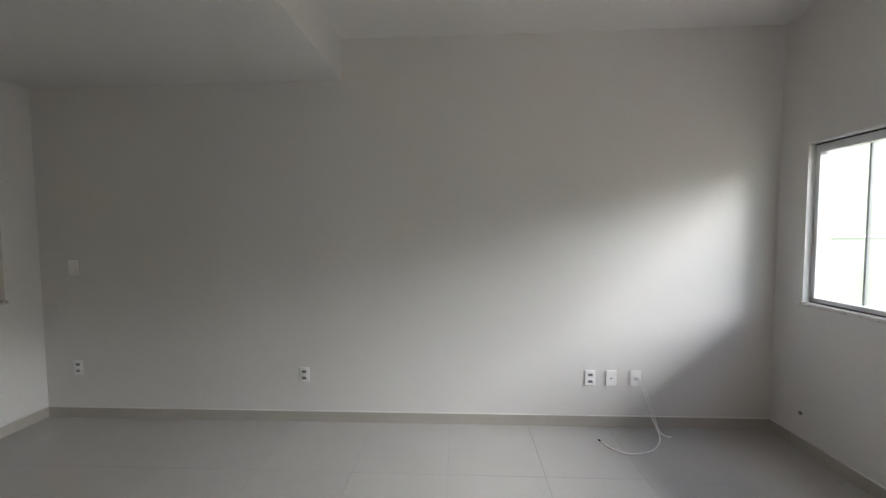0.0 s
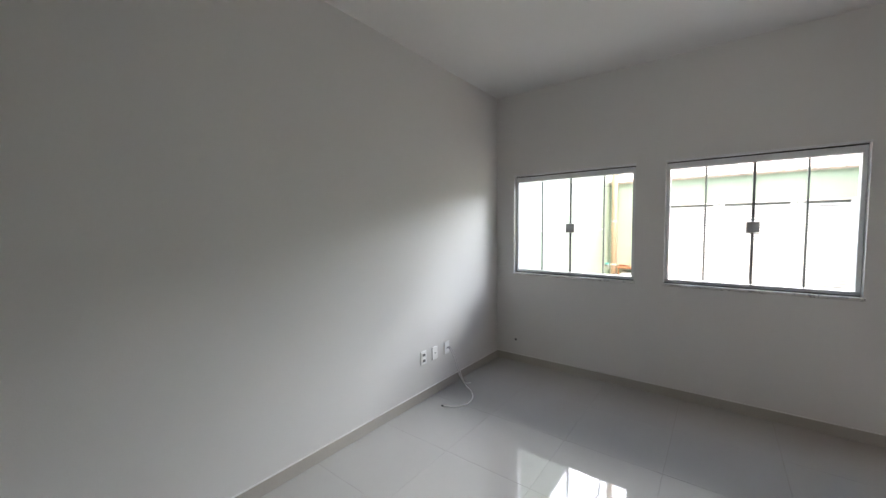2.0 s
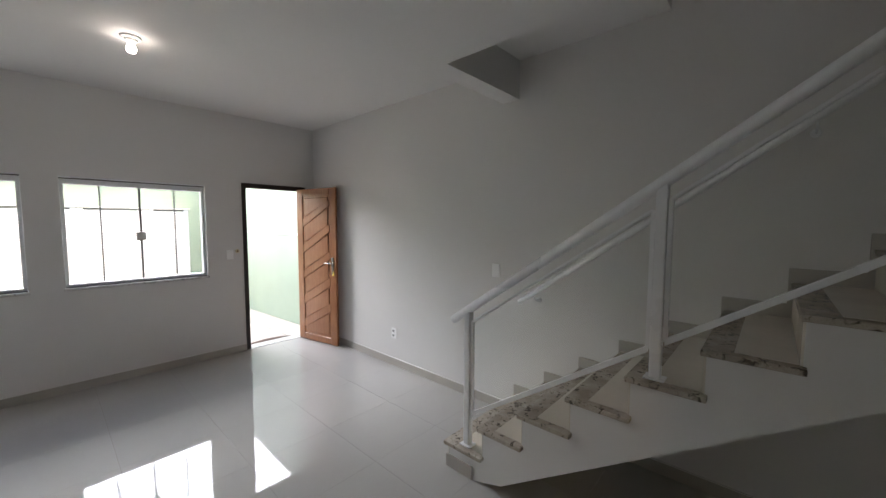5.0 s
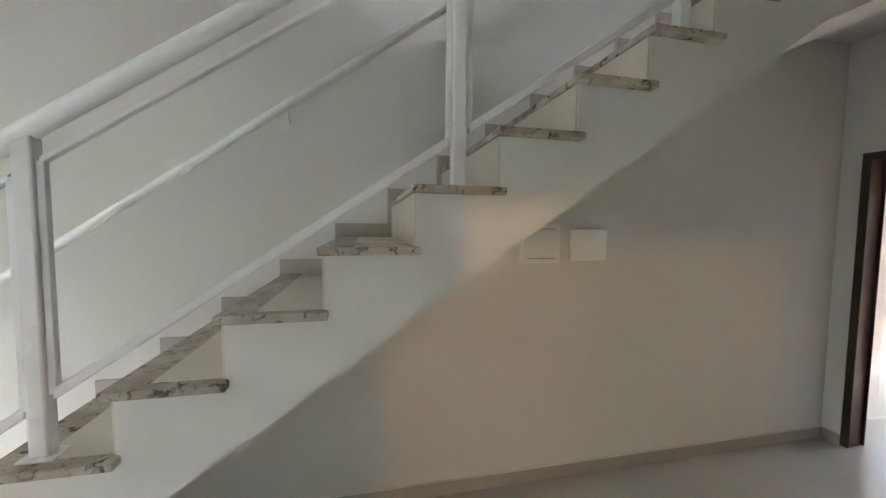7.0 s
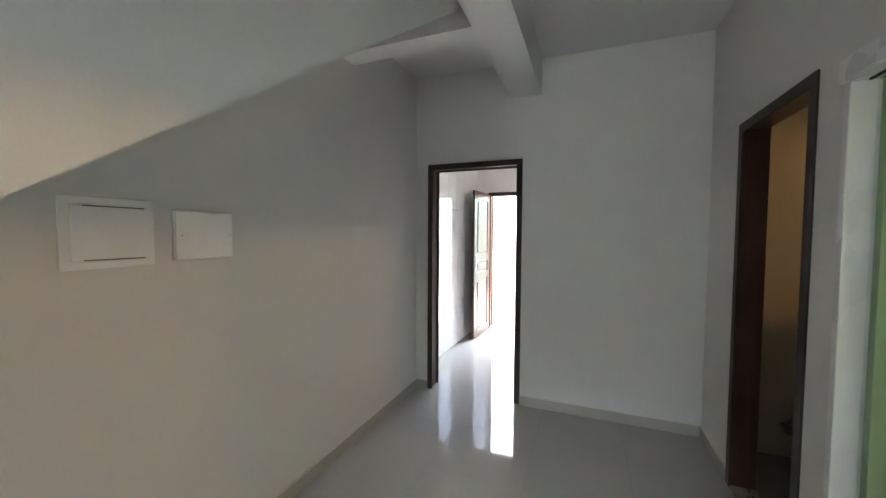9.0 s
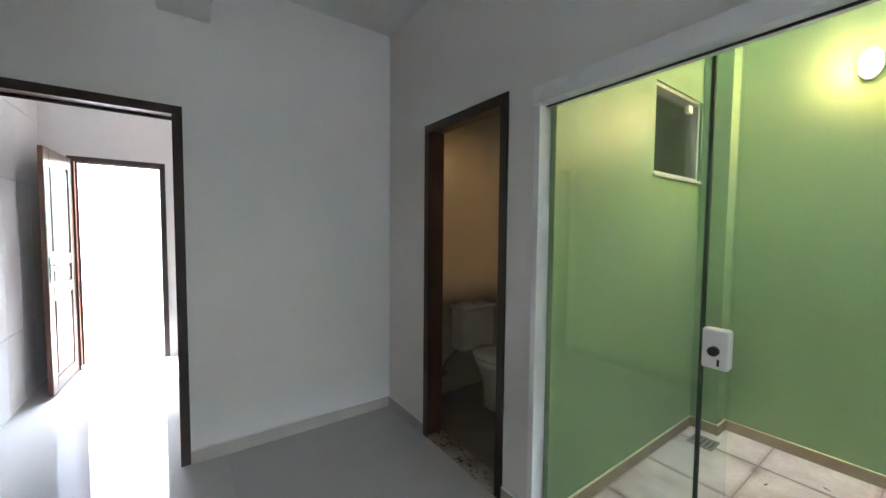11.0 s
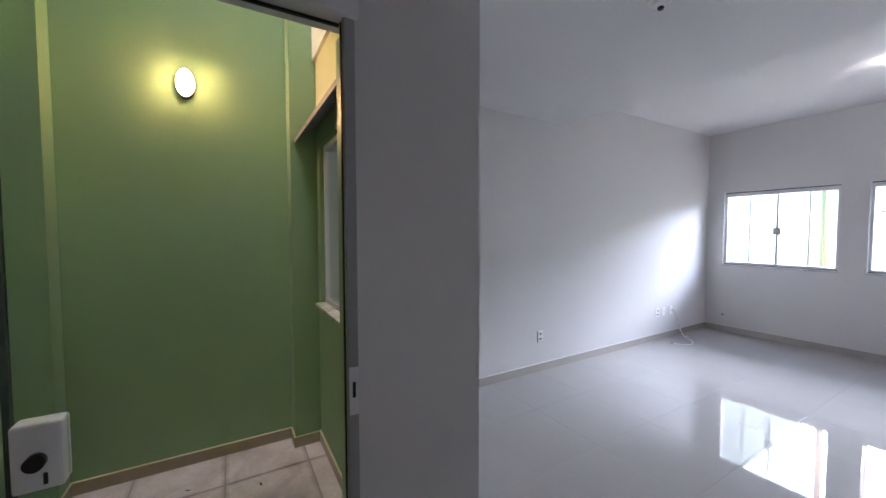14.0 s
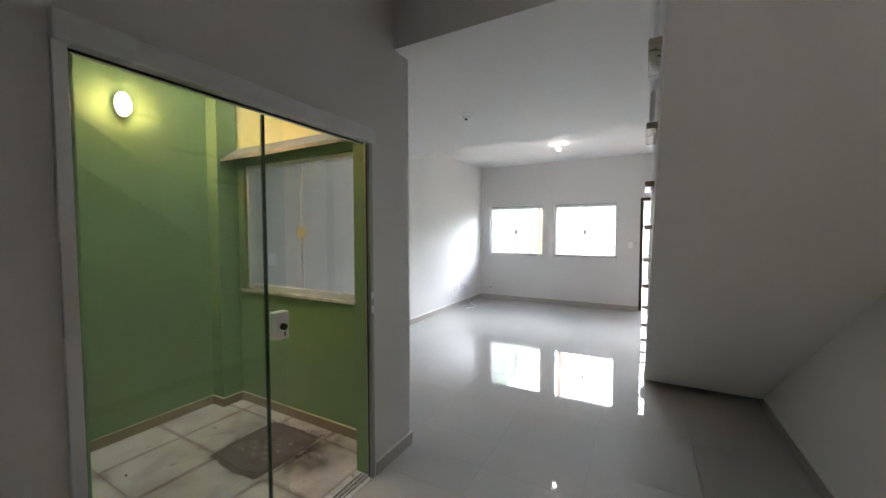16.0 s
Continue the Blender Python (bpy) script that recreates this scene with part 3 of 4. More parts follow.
# ---- windows and doors ----
def window(name, x0, x1, z0, z1, y_in, y_out, label, profile, sill_out, latch_mat, head=0.062, edges=(0, 1, 2, 3)):
    """Four sliding glass panes in a white aluminium frame set in the wall's depth."""
    s = 1 if y_out > y_in else -1
    w = thing(name, ((x0 + x1) / 2, y_in, z0), label, "window", kind="structure")
    ya, yb = y_in + s * 0.045, y_in + s * 0.115
    lo, hi = min(ya, yb), max(ya, yb)
    part("window_frame", box(bmesh.new(), x0 + 0.003, x1 - 0.003, lo, hi, z1 - head, z1 - 0.003, 0.003), ALU, w)
    part("window_frame", box(bmesh.new(), x0 + 0.003, x1 - 0.003, lo, hi, z0 + 0.022, z0 + 0.055, 0.003), ALU_GREY, w)
    for a, b in ((x0 + 0.003, x0 + 0.030), (x1 - 0.030, x1 - 0.003)):
        part("window_frame", box(bmesh.new(), a, b, lo + 0.001, hi - 0.001, z0 + 0.055, z1 - head, 0.003), ALU, w)
    q = (x1 - x0 - 0.06) / 4
    for i in range(4):
        a = x0 + 0.03 + q * i
        yy = (lo + hi) / 2 + s * (0.016 if i in (0, 3) else -0.016)
        ov = 0.040
        pane = part("pane", box(bmesh.new(), a - (ov if i in (1, 2) and i != 2 else 0), a + q + (ov if i == 2 else 0) - (0.002 if i == 1 else 0), yy - 0.004, yy + 0.004, z0 + 0.056, z1 - head - 0.001), CLEAR, w, "clear glass sliding pane")
        edge = (a + q - 0.028, a + q - 0.005, a + 0.005, a + 0.028)[i]
        wide = 0.0045 if i in (1, 2) else 0.006
        if i not in edges:
            continue
        part("pane_profile", box(bmesh.new(), edge - wide, edge + wide, yy - 0.009, yy + 0.009, z0 + 0.056, z1 - head - 0.001, 0.002), profile, w)
    c, zc = (x0 + x1) / 2, (z0 + z1) / 2 - 0.03
    yl = (lo + hi) / 2 - s * 0.016
    part("latch", box(bmesh.new(), c - 0.042, c + 0.042, yl - 0.022, yl + 0.022, zc - 0.045, zc + 0.045, 0.006), latch_mat, w, "square pull latch")
    part("window_sill", box(bmesh.new(), x0 - (0.012 if sill_out else 0.006), x1 + (0.012 if sill_out else 0.006), min(y_in - s * 0.012, y_out + s * 0.04), max(y_in - s * 0.012, y_out + s * 0.04), z0 - 0.002, z0 + 0.022, 0.004), SILLSTONE, w, "white stone sill")
    inner = y_in - s * 0.006
    part("head_trim", box(bmesh.new(), x0 - 0.004, x1 + 0.004, min(inner, y_in + s * 0.03), max(inner, y_in + s * 0.03), z1 - 0.0025, z1 + 0.012, 0.002), ALU, w)
    # Black strips paint in the shadow gaps along top and bottom rails.
    part("shadow_gap", box(bmesh.new(), x0 + 0.004, x1 - 0.004, min(ya, ya - s * 0.004), max(ya, ya - s * 0.004), z1 - 0.012, z1 - 0.0035), BLACK, w)
    part("shadow_gap", box(bmesh.new(), x0 + 0.004, x1 - 0.004, min(ya, ya - s * 0.004), max(ya, ya - s * 0.004), z0 + 0.0225, z0 + 0.029), BLACK, w)
    return w


window("window_1", *W1, 0.0, 0.15, "white aluminium window with four sliding glass panes", PANE_EDGE, True, LATCH)
window("window_2", *W2, 0.0, 0.15, "white aluminium window with four glass panes facing the courtyard", PANE_EDGE, True, LATCH)
# Latch is cream so that its colour carries the wall lamp's yellow light.
window("window_3", *RW, YR, LW_N, "white aluminium window between living room and light well", ALU, True, CREAM, 0.036, (1, 2))


def door_frame(name, axis, u0, u1, z1, f0, f1, label, jamb_mat, face_mat, jamb=0.032, face=0.05, both=True):
    """Timber lining through the wall with dark architraves on the faces."""
    d = thing(name, ((u0 + u1) / 2, f1, 0) if axis == "x" else (f1, (u0 + u1) / 2, 0), label, "door frame", kind="structure")

    def bx(a, b, c, e, z0, zz, bev=0.003):
        return box(bmesh.new(), a, b, c, e, z0, zz, bev) if axis == "x" else box(bmesh.new(), c, e, a, b, z0, zz, bev)
    for a, b in ((u0 + 0.002, u0 + jamb), (u1 - jamb, u1 - 0.002)):
        part("jamb", bx(a, b, f0, f1, 0.004, z1 - jamb), jamb_mat, d)
    part("head", bx(u0 + 0.002, u1 - 0.002, f0, f1, z1 - jamb, z1 - 0.002), jamb_mat, d)
    lo, hi = min(f0, f1), max(f0, f1)
    for fa, fb in ((lo - 0.008, lo - 0.0005), (hi + 0.0005, hi + 0.008))[0 if both else 1:]:
        for a, b in ((u0, u0 + face), (u1 - face, u1)):
            part("architrave", bx(a, b, fa, fb, 0.004, z1 - face, 0.002), face_mat, d)
        part("architrave", bx(u0, u1, fa, fb, z1 - face, z1, 0.002), face_mat, d)
    return d


door_frame("door_frame_front", "x", *FD[:2], FD[3], 0.15, 0.0, "dark brown timber frame of the front door", WOOD_RED, WOOD_DARK)
# Unseen strip added behind the leaf to block light leaking past the hinge.
part("light_block_strip", box(bmesh.new(), 3.972, 4.034, 0.03, 0.07, 0.005, 2.104, 0.002), WOOD_RED, bpy.data.objects["door_frame_front"])
door_frame("door_frame_kitchen", "x", *KD[:2], KD[3], -9.05, YB, "dark brown timber frame of the kitchen doorway", WOOD_LINING, WOOD_DARK)
door_frame("door_frame_bath", "y", *BD[:2], BD[3], 1.73, XC, "dark brown timber frame of the bathroom doorway", WOOD_LINING, WOOD_DARK, 0.035, 0.055, both=False)
door_frame("door_frame_back", "x", *KFD[:2], KFD[3], KY - 0.15, KY, "dark brown timber frame of the back door", WOOD_RED, WOOD_DARK)


def panel_door(name, hinge, end, height, label, wood_mat, slanted=True):
    """Door leaf with stiles, slanted rails and raised panels. The hinge and free edges stand on the given floor points."""
    h, e = Vector((*hinge, 0.012)), Vector((*end, 0.012))
    wide = (e - h).length
    u, n = (e - h).normalized(), (e - h).normalized().cross(Vector((0, 0, 1)))
    d = thing(name, h, label, "door", kind="structure")
    T = 0.035

    def slab2(pts, t0, t1, bev=0.004):
        return prism(bmesh.new(), [h + u * a + Vector((0, 0, b)) + n * t0 for a, b in pts], n * (t1 - t0), bev)
    st = 0.115
    part("leaf_core", slab2([(0.004, 0.004), (wide - 0.004, 0.004), (wide - 0.004, height - 0.004), (0.004, height - 0.004)], 0.013, T - 0.013, 0), wood_mat, d)
    for a, b in ((0, st), (wide - st, wide)):
        part("stile", slab2([(a, 0), (b, 0), (b, height), (a, height)], 0, T), wood_mat, d)
    a0, a1, rb = st, wide - st, (0.09 if slanted else 0.12)
    part("bottom_rail", slab2([(a0, 0), (a1, 0), (a1, rb), (a0, rb)], 0, T), wood_mat, d)
    part("top_rail", slab2([(a0, height - rb), (a1, height - rb), (a1, height), (a0, height)], 0, T), wood_mat, d)
    rails = [(0.165, 0.286, 0.449, 0.562), (0.496, 0.620, 0.789, 0.910), (0.857, 0.963, 1.142, 1.256), (1.210, 1.330, 1.508, 1.620), (1.570, 1.680, 1.850, 1.935)]
    if not slanted:
        rails = [(0.82, 0.92, 0.82, 0.92), (1.08, 1.18, 1.08, 1.18)]
    polys, low = [], [(a0, rb), (a1, rb)]
    for l0, l1, r0, r1 in rails:
        part("slanted_rail" if slanted else "rail", slab2([(a0, l0), (a1, r0), (a1, r1), (a0, l1)], 0, T), wood_mat, d)
        polys.append([low[0], low[1], (a1, r0), (a0, l0)])
        low = [(a0, l1), (a1, r1)]
    polys.append([low[0], low[1], (a1, height - rb), (a0, height - rb)])
    for q in polys:
        cx, cy = sum(p[0] for p in q) / 4, sum(p[1] for p in q) / 4
        inner = []
        for px, py in q:
            sy = max(0.05, 1 - 0.032 / max(0.03, abs(py - cy)))
            inner.append((cx + (px - cx) * (1 - 0.034 / abs(px - cx)), cy + (py - cy) * sy))
        part("raised_panel", slab2(inner, 0.002, T - 0.002, 0.007), wood_mat, d)
    for side, tt in ((-1, -0.006), (1, T + 0.006)):
        plate = part("lock_plate", slab2([(wide - 0.085, 0.95), (wide - 0.045, 0.95), (wide - 0.045, 1.17), (wide - 0.085, 1.17)], min(tt, 0 if side < 0 else T), max(tt, 0 if side < 0 else T), 0.002), CHROME, d)
        lever = h + u * (wide - 0.065) + Vector((0, 0, 1.10)) + n * tt
        part("handle", tube(bmesh.new(), [lever, lever + n * side * 0.035, lever + n * side * 0.04 - u * 0.02, lever + n * side * 0.04 - u * 0.115], 0.008, 10), CHROME, plate, "steel lever handle")
    return d


front_leaf = panel_door("front_door", (3.965, -0.012), (4.106, -0.764), 2.085, "open varnished wooden front door with slanted raised panels", WOOD)
tag = thing("key_tag", (4.08, -0.70, 0.95), "yellow paper tag hanging at the door lock", "tag")
part("tag_card", box(bmesh.new(), 4.055, 4.062, -0.735, -0.690, 0.945, 1.005, 0.002), YELLOW, tag)
part("tag_string", tube(bmesh.new(), [(4.0585, -0.712, 1.003), (4.07, -0.713, 1.03), (4.083, -0.715, 1.05)], 0.0015, 6), BLACK, tag)
panel_door("back_door", (4.085, -11.30), (4.125, -10.60), 2.085, "open reddish wooden back door in the kitchen", WOOD_BACK, slanted=False)

# sliding glass door of the light well
gdoor = thing("sliding_glass_door", (XC, (GD[0] + GD[1]) / 2, 0), "half-open frameless green-tinted glass sliding door with white rails", "door", kind="structure")
part("top_track", box(bmesh.new(), XC - 0.085, XC + 0.004, GD[0] + 0.003, GD[1] - 0.003, GD[3] - 0.045, GD[3] - 0.003, 0.003), ALU, gdoor)
part("track_cover", box(bmesh.new(), XC + 0.0045, XC + 0.030, GD[0] + 0.001, GD[1] + 0.004, GD[3] - 0.050, GD[3] + 0.030, 0.004), ALU, gdoor)
# Broken shadow line along the cover's top edge, drawn as black strips.
for ya, yb in ((-7.22, -7.02), (-6.96, -6.90), (-6.80, -6.62)):
    part("cover_shadow_line", box(bmesh.new(), XC + 0.002, XC + 0.006, ya, yb, GD[3] + 0.0305, GD[3] + 0.0335), BLACK, gdoor)
# Solid black strip stands for the dark gap below the track.
part("track_gap", box(bmesh.new(), XC - 0.040, XC - 0.033, GD[0] + 0.03, GD[1] - 0.03, GD[3] - 0.053, GD[3] - 0.0455), BLACK, gdoor)
part("jamb_profile", box(bmesh.new(), XC - 0.085, XC + 0.014, GD[0] + 0.001, GD[0] + 0.034, 0.004, GD[3] - 0.0505, 0.003), ALU, gdoor)
part("jamb_profile", box(bmesh.new(), XC - 0.030, XC + 0.010, GD[1] - 0.030, GD[1] - 0.002, 0.004, GD[3] - 0.046, 0.003), PROFILE, gdoor, "grey aluminium jamb profile")
part("reveal_lining", box(bmesh.new(), LW_E + 0.001, XC - 0.031, GD[1] - 0.014, GD[1] - 0.0005, 0.004, GD[3] - 0.046), GREEN, gdoor, "green painted reveal")
# Thin black line along the jamb's edge.
part("jamb_line", box(bmesh.new(), XC - 0.016, XC - 0.008, GD[1] - 0.034, GD[1] - 0.0302, 0.015, GD[3] - 0.054), BLACK, gdoor)
track = part("floor_track", box(bmesh.new(), XC - 0.088, XC - 0.028, GD[0] + 0.035, GD[1] - 0.031, 0.0035, 0.007, 0.001), HOODMETAL, gdoor, "dark floor track channel")
for dx in (-0.088, -0.062, -0.036):
    part("track_rail", box(bmesh.new(), XC + dx, XC + dx + 0.007, GD[0] + 0.035, GD[1] - 0.031, 0.0072, 0.0145, 0.001), ALU, track)
part("fixed_pane", box(bmesh.new(), XC - 0.075, XC - 0.067, GD[0] + 0.035, -6.745, 0.015, GD[3] - 0.054), GREENGLASS, gdoor, "green-tinted fixed glass pane")
part("sliding_pane", box(bmesh.new(), XC - 0.054, XC - 0.046, GD[0] + 0.05, -6.665, 0.018, GD[3] - 0.054), GREENGLASS, gdoor, "green-tinted sliding glass pane")
part("edge_profile", box(bmesh.new(), XC - 0.077, XC - 0.062, -6.757, -6.745, 0.015, GD[3] - 0.054, 0.002), GLASSEDGE, gdoor)
lock = part("lock_case", box(bmesh.new(), XC - 0.072, XC - 0.027, -6.738, -6.666, 1.000, 1.128, 0.006), PLASTIC, gdoor, "white door lock with a black turn knob")
part("turn_knob", tube(bmesh.new(), [(XC - 0.028, -6.702, 1.060), (XC - 0.010, -6.702, 1.060)], 0.015, 14), BLACK, lock)
part("keyhole_slot", box(bmesh.new(), XC - 0.028, XC - 0.0255, -6.694, -6.688, 1.012, 1.034), BLACK, lock)
strike = part("strike_plate", box(bmesh.new(), XC + 0.0105, XC + 0.014, GD[1] - 0.028, GD[1] - 0.004, 1.012, 1.137, 0.001), ALU, gdoor)
part("strike_slot", box(bmesh.new(), XC + 0.0135, XC + 0.0148, GD[1] - 0.020, GD[1] - 0.012, 1.058, 1.098), BLACK, strike)

# vent window of the bathroom
vent = thing("vent_window", ((VW[0] + VW[1]) / 2, LW_S, VW[2]), "small frosted tilting vent window", "window", kind="structure")
for a, b, c, d2 in ((VW[0], VW[0] + 0.022, VW[2], VW[3]), (VW[1] - 0.022, VW[1], VW[2], VW[3]), (VW[0] + 0.022, VW[1] - 0.022, VW[2], VW[2] + 0.022), (VW[0] + 0.022, VW[1] - 0.022, VW[3] - 0.022, VW[3])):
    part("vent_frame", box(bmesh.new(), a, b, -7.45, -7.375, c, d2, 0.002), ALU_GREY, vent)
part("vent_pane", prism(bmesh.new(), [(VW[0] + 0.024, -7.40, VW[2] + 0.03), (VW[1] - 0.024, -7.40, VW[2] + 0.03), (VW[1] - 0.024, -7.43, VW[3] - 0.03), (VW[0] + 0.024, -7.43, VW[3] - 0.03)], (0, -0.006, 0)), CLEAR, vent, "glass vent pane")
part("vent_sill", box(bmesh.new(), VW[0] - 0.005, VW[1] + 0.012, -7.43, LW_S + 0.015, VW[2] - 0.018, VW[2] - 0.001, 0.003), SILLSTONE, vent)
part("vent_catch", box(bmesh.new(), 0.30, 0.36, -7.398, -7.368, VW[3] - 0.10, VW[3] - 0.05, 0.006), PLASTIC, vent)

# rain hood over the light well window
hood = thing("window_hood", (0.85, LW_N, 2.15), "thin metal rain hood over the light well window", "hood", kind="structure")
part("hood_sheet", prism(bmesh.new(), [(0.152, LW_N + 0.0, 2.216), (0.152, LW_N - 0.135, 2.112), (0.152, LW_N - 0.135, 2.103), (0.152, LW_N, 2.204)], (1.47, 0, 0)), HOODMETAL, hood)
part("hood_lip", box(bmesh.new(), 0.152, 1.622, LW_N - 0.141, LW_N - 0.1355, 2.088, 2.115), HOODMETAL, hood)


# ---- skirting ----
def skirting(name, x0, x1, y0, y1, mat=None, h=0.082):
    sk = slab(name, mat or SKIRT, "pale beige porcelain skirting", "baseboard", (x0, x1, y0, y1, 0.0, h))
    if mat is None:
        part("caulk_line", box(bmesh.new(), x0, x1, y0, y1, h + 0.0002, h + 0.0045), WALL, sk, "thin white caulk line")


K = 0.011
skirting("baseboard_left", 0.0, K, YR + K, 0.0)
skirting("baseboard_front", K, FD[0], -K, 0.0)
skirting("baseboard_front_corner", FD[1], W, -K, 0.0)
skirting("baseboard_right", W - K, W, -3.37, -K)
skirting("baseboard_right_back", W - K, W, YB, -3.70)
skirting("baseboard_rear", 0.0, XC + K, YR, YR + K)
skirting("baseboard_pier", XC, XC + K, GD[1] + 0.013, YR)
skirting("baseboard_corridor", XC, XC + K, BD[1], GD[0] - 0.013)
skirting("baseboard_corridor_end", XC, XC + K, YB + K, BD[0])
skirting("baseboard_back", XC, KD[0], YB, YB + K)
skirting("baseboard_back_corner", KD[1], W - K, YB, YB + K)
LS = material("tan_skirting", (0.38, 0.31, 0.21), 0.35, var=0.08, scale=5)
skirting("baseboard_well_south", 0.15, LW_E, LW_S, LW_S + K, LS, 0.07)
skirting("baseboard_well_north", 0.15, LW_E, LW_N - K, LW_N, LS, 0.07)
skirting("baseboard_well_west", 0.0, K, -7.19 + K, -6.02 - K, LS, 0.07)
skirting("baseboard_pilaster_south", 0.15, 0.15 + K, LW_S + K, -7.19 + K, LS, 0.07)
skirting("baseboard_pilaster_south_side", 0.0, 0.15, -7.19, -7.19 + K, LS, 0.07)
skirting("baseboard_pilaster_north", 0.15, 0.15 + K, -6.02 - K, LW_N - K, LS, 0.07)
skirting("baseboard_pilaster_north_side", 0.0, 0.15, -6.02 - K, -6.02, LS, 0.07)


# ---- outlets, switches, boxes ----
def wall_plate(name, place, normal, label, kind_of, w=0.078, h=0.118):
    """A white plate on a wall; kind_of: outlet, switch or coax."""
    p, n = Vector(place), Vector(normal)
    s = n.cross((0, 0, 1))
    t = thing(name, p, label, "outlet" if kind_of != "switch" else "switch", "wall plates")

    def at(a, b, c):
        return p + s * a + Vector((0, 0, b)) + n * c

    def pad(a, b, hw, hh, t0, t1, bev=0.002):
        return prism(bmesh.new(), [at(a - hw, b - hh, t0), at(a + hw, b - hh, t0), at(a + hw, b + hh, t0), at(a - hw, b + hh, t0)], n * (t1 - t0), bev)
    part("plate", pad(0, 0, w / 2, h / 2, 0.0, 0.009, 0.003), PLASTIC, t)
    if kind_of == "outlet":
        for b in (0.026, -0.026):
            m = part("socket_module", pad(0, b, 0.021, 0.017, 0.0092, 0.0115, 0.001), PLASTIC, t)
            part("socket_recess", pad(0, b, 0.017, 0.010, 0.0116, 0.0120, 0.0), SOCKET, m)
    elif kind_of == "switch":
        part("rocker", pad(0, 0, 0.012, 0.022, 0.0092, 0.0135, 0.002), PLASTIC, t)
    else:
        part("cable_hole", pad(0, 0, 0.005, 0.005, 0.0092, 0.010, 0.0), BLACK, t)
    return t


SOCKET = material("socket_grey", (0.16, 0.16, 0.16), 0.5, var=0.05, bump=0.0)
wall_plate("wall_outlet", (0, -3.550, 0.378), (1, 0, 0), "white double wall outlet", "outlet")
wall_plate("wall_outlet", (0, -1.332, 0.378), (1, 0, 0), "white double wall outlet beside a cable plate", "outlet")
wall_plate("cable_plate", (0, -1.175, 0.378), (1, 0, 0), "white blank wall plate with a centre hole", "coax")
wall_plate("cable_plate", (0, -0.995, 0.380), (1, 0, 0), "white wall plate with two cables hanging out", "coax")
wall_plate("wall_outlet", (0, -5.425, 0.415), (1, 0, 0), "white double wall outlet near the rear corner", "outlet")
wall_plate("light_switch", (0, -5.422, 1.230), (1, 0, 0), "white light switch near the rear corner", "switch")
wall_plate("wall_outlet", (W, -1.775, 0.378), (-1, 0, 0), "white double wall outlet beside the front door", "outlet")
wall_plate("light_switch", (W, -3.165, 1.232), (-1, 0, 0), "white light switch beside the stair foot", "switch")
wall_plate("light_switch", (3.07, 0, 1.245), (0, -1, 0), "white light switch beside the front door", "switch")
hole = thing("pipe_stub", (0.238, 0, 0.247), "small capped hole in the wall", "pipe")
part("stub", tube(bmesh.new(), [(0.238, 0.002, 0.247), (0.238, -0.006, 0.247)], 0.013, 12), SOCKET, hole)

cable = thing("loose_cable", (0.05, -0.95, 0), "white twin cable hanging from the wall plate to the floor", "cable")


def curve_points(pts, n=10):
    out = []
    P = [Vector(p) for p in pts]
    P = [P[0]] + P + [P[-1]]
    for i in range(1, len(P) - 2):
        for k in range(n):
            t = k / n
            a, b, c, d = P[i - 1], P[i], P[i + 1], P[i + 2]
            out.append(0.5 * ((2 * b) + (c - a) * t + (2 * a - 5 * b + 4 * c - d) * t * t + (3 * b - a - 3 * c + d) * t ** 3))
    return out + [P[-1]]


part("cord", tube(bmesh.new(), curve_points([(0.01, -0.995, 0.378), (0.045, -0.985, 0.385), (0.075, -0.95, 0.30), (0.09, -0.90, 0.14), (0.115, -0.86, 0.02), (0.15, -0.80, 0.005)]), 0.0048, 8), CABLE, cable)
part("cord", tube(bmesh.new(), curve_points([(0.01, -1.000, 0.372), (0.035, -0.99, 0.375), (0.062, -0.955, 0.28), (0.085, -0.91, 0.12), (0.14, -0.88, 0.012), (0.25, -0.95, 0.004), (0.33, -1.05, 0.004), (0.355, -1.18, 0.004), (0.30, -1.28, 0.004), (0.215, -1.325, 0.006)]), 0.0048, 8), CABLE, cable)
part("plug_tip", tube(bmesh.new(), [(0.215, -1.325, 0.008), (0.198, -1.335, 0.008)], 0.006, 8), BLACK, cable)

pan = thing("distribution_box", (W, -6.487, 1.375), "flush white breaker box with a slotted cover", "electrical box")
part("box_frame", box(bmesh.new(), W - 0.008, W, -6.622, -6.352, 1.373, 1.612, 0.003), PLASTIC, pan)
part("box_door", box(bmesh.new(), W - 0.014, W - 0.0085, -6.600, -6.380, 1.398, 1.588, 0.003), PLASTIC, pan)
for z in (1.402, 1.580):
    part("cover_slot", box(bmesh.new(), W - 0.0155, W - 0.0142, -6.585, -6.410, z, z + 0.003), BLACK, pan)
pan2 = thing("intercom_box", (W, -6.812, 1.39), "white box with a bowed cover on the wall", "electrical box")
bm = bmesh.new()
part("back_plate", box(bmesh.new(), W - 0.012, W, -6.938, -6.686, 1.384, 1.584, 0.003), PLASTIC, pan2)
part("side_seam", box(bmesh.new(), W - 0.0165, W - 0.0122, -6.930, -6.694, 1.392, 1.576), BLACK, pan2)
for y in (-6.915, -6.709):
    part("cover_screw", tube(bmesh.new(), [(W - 0.020, y, 1.484), (W - 0.0285, y, 1.484)], 0.004, 10), ALU_GREY, pan2)
pts = [(W - 0.017, -6.690, 0), (W - 0.017, -6.934, 0)] + [(W - 0.022 - 0.020 * math.sin(math.pi * k / 12), -6.934 + 0.244 * k / 12, 0) for k in range(13)]
prism(bm, [(a, b, 1.388) for a, b, c in pts], (0, 0, 0.192), 0.002)
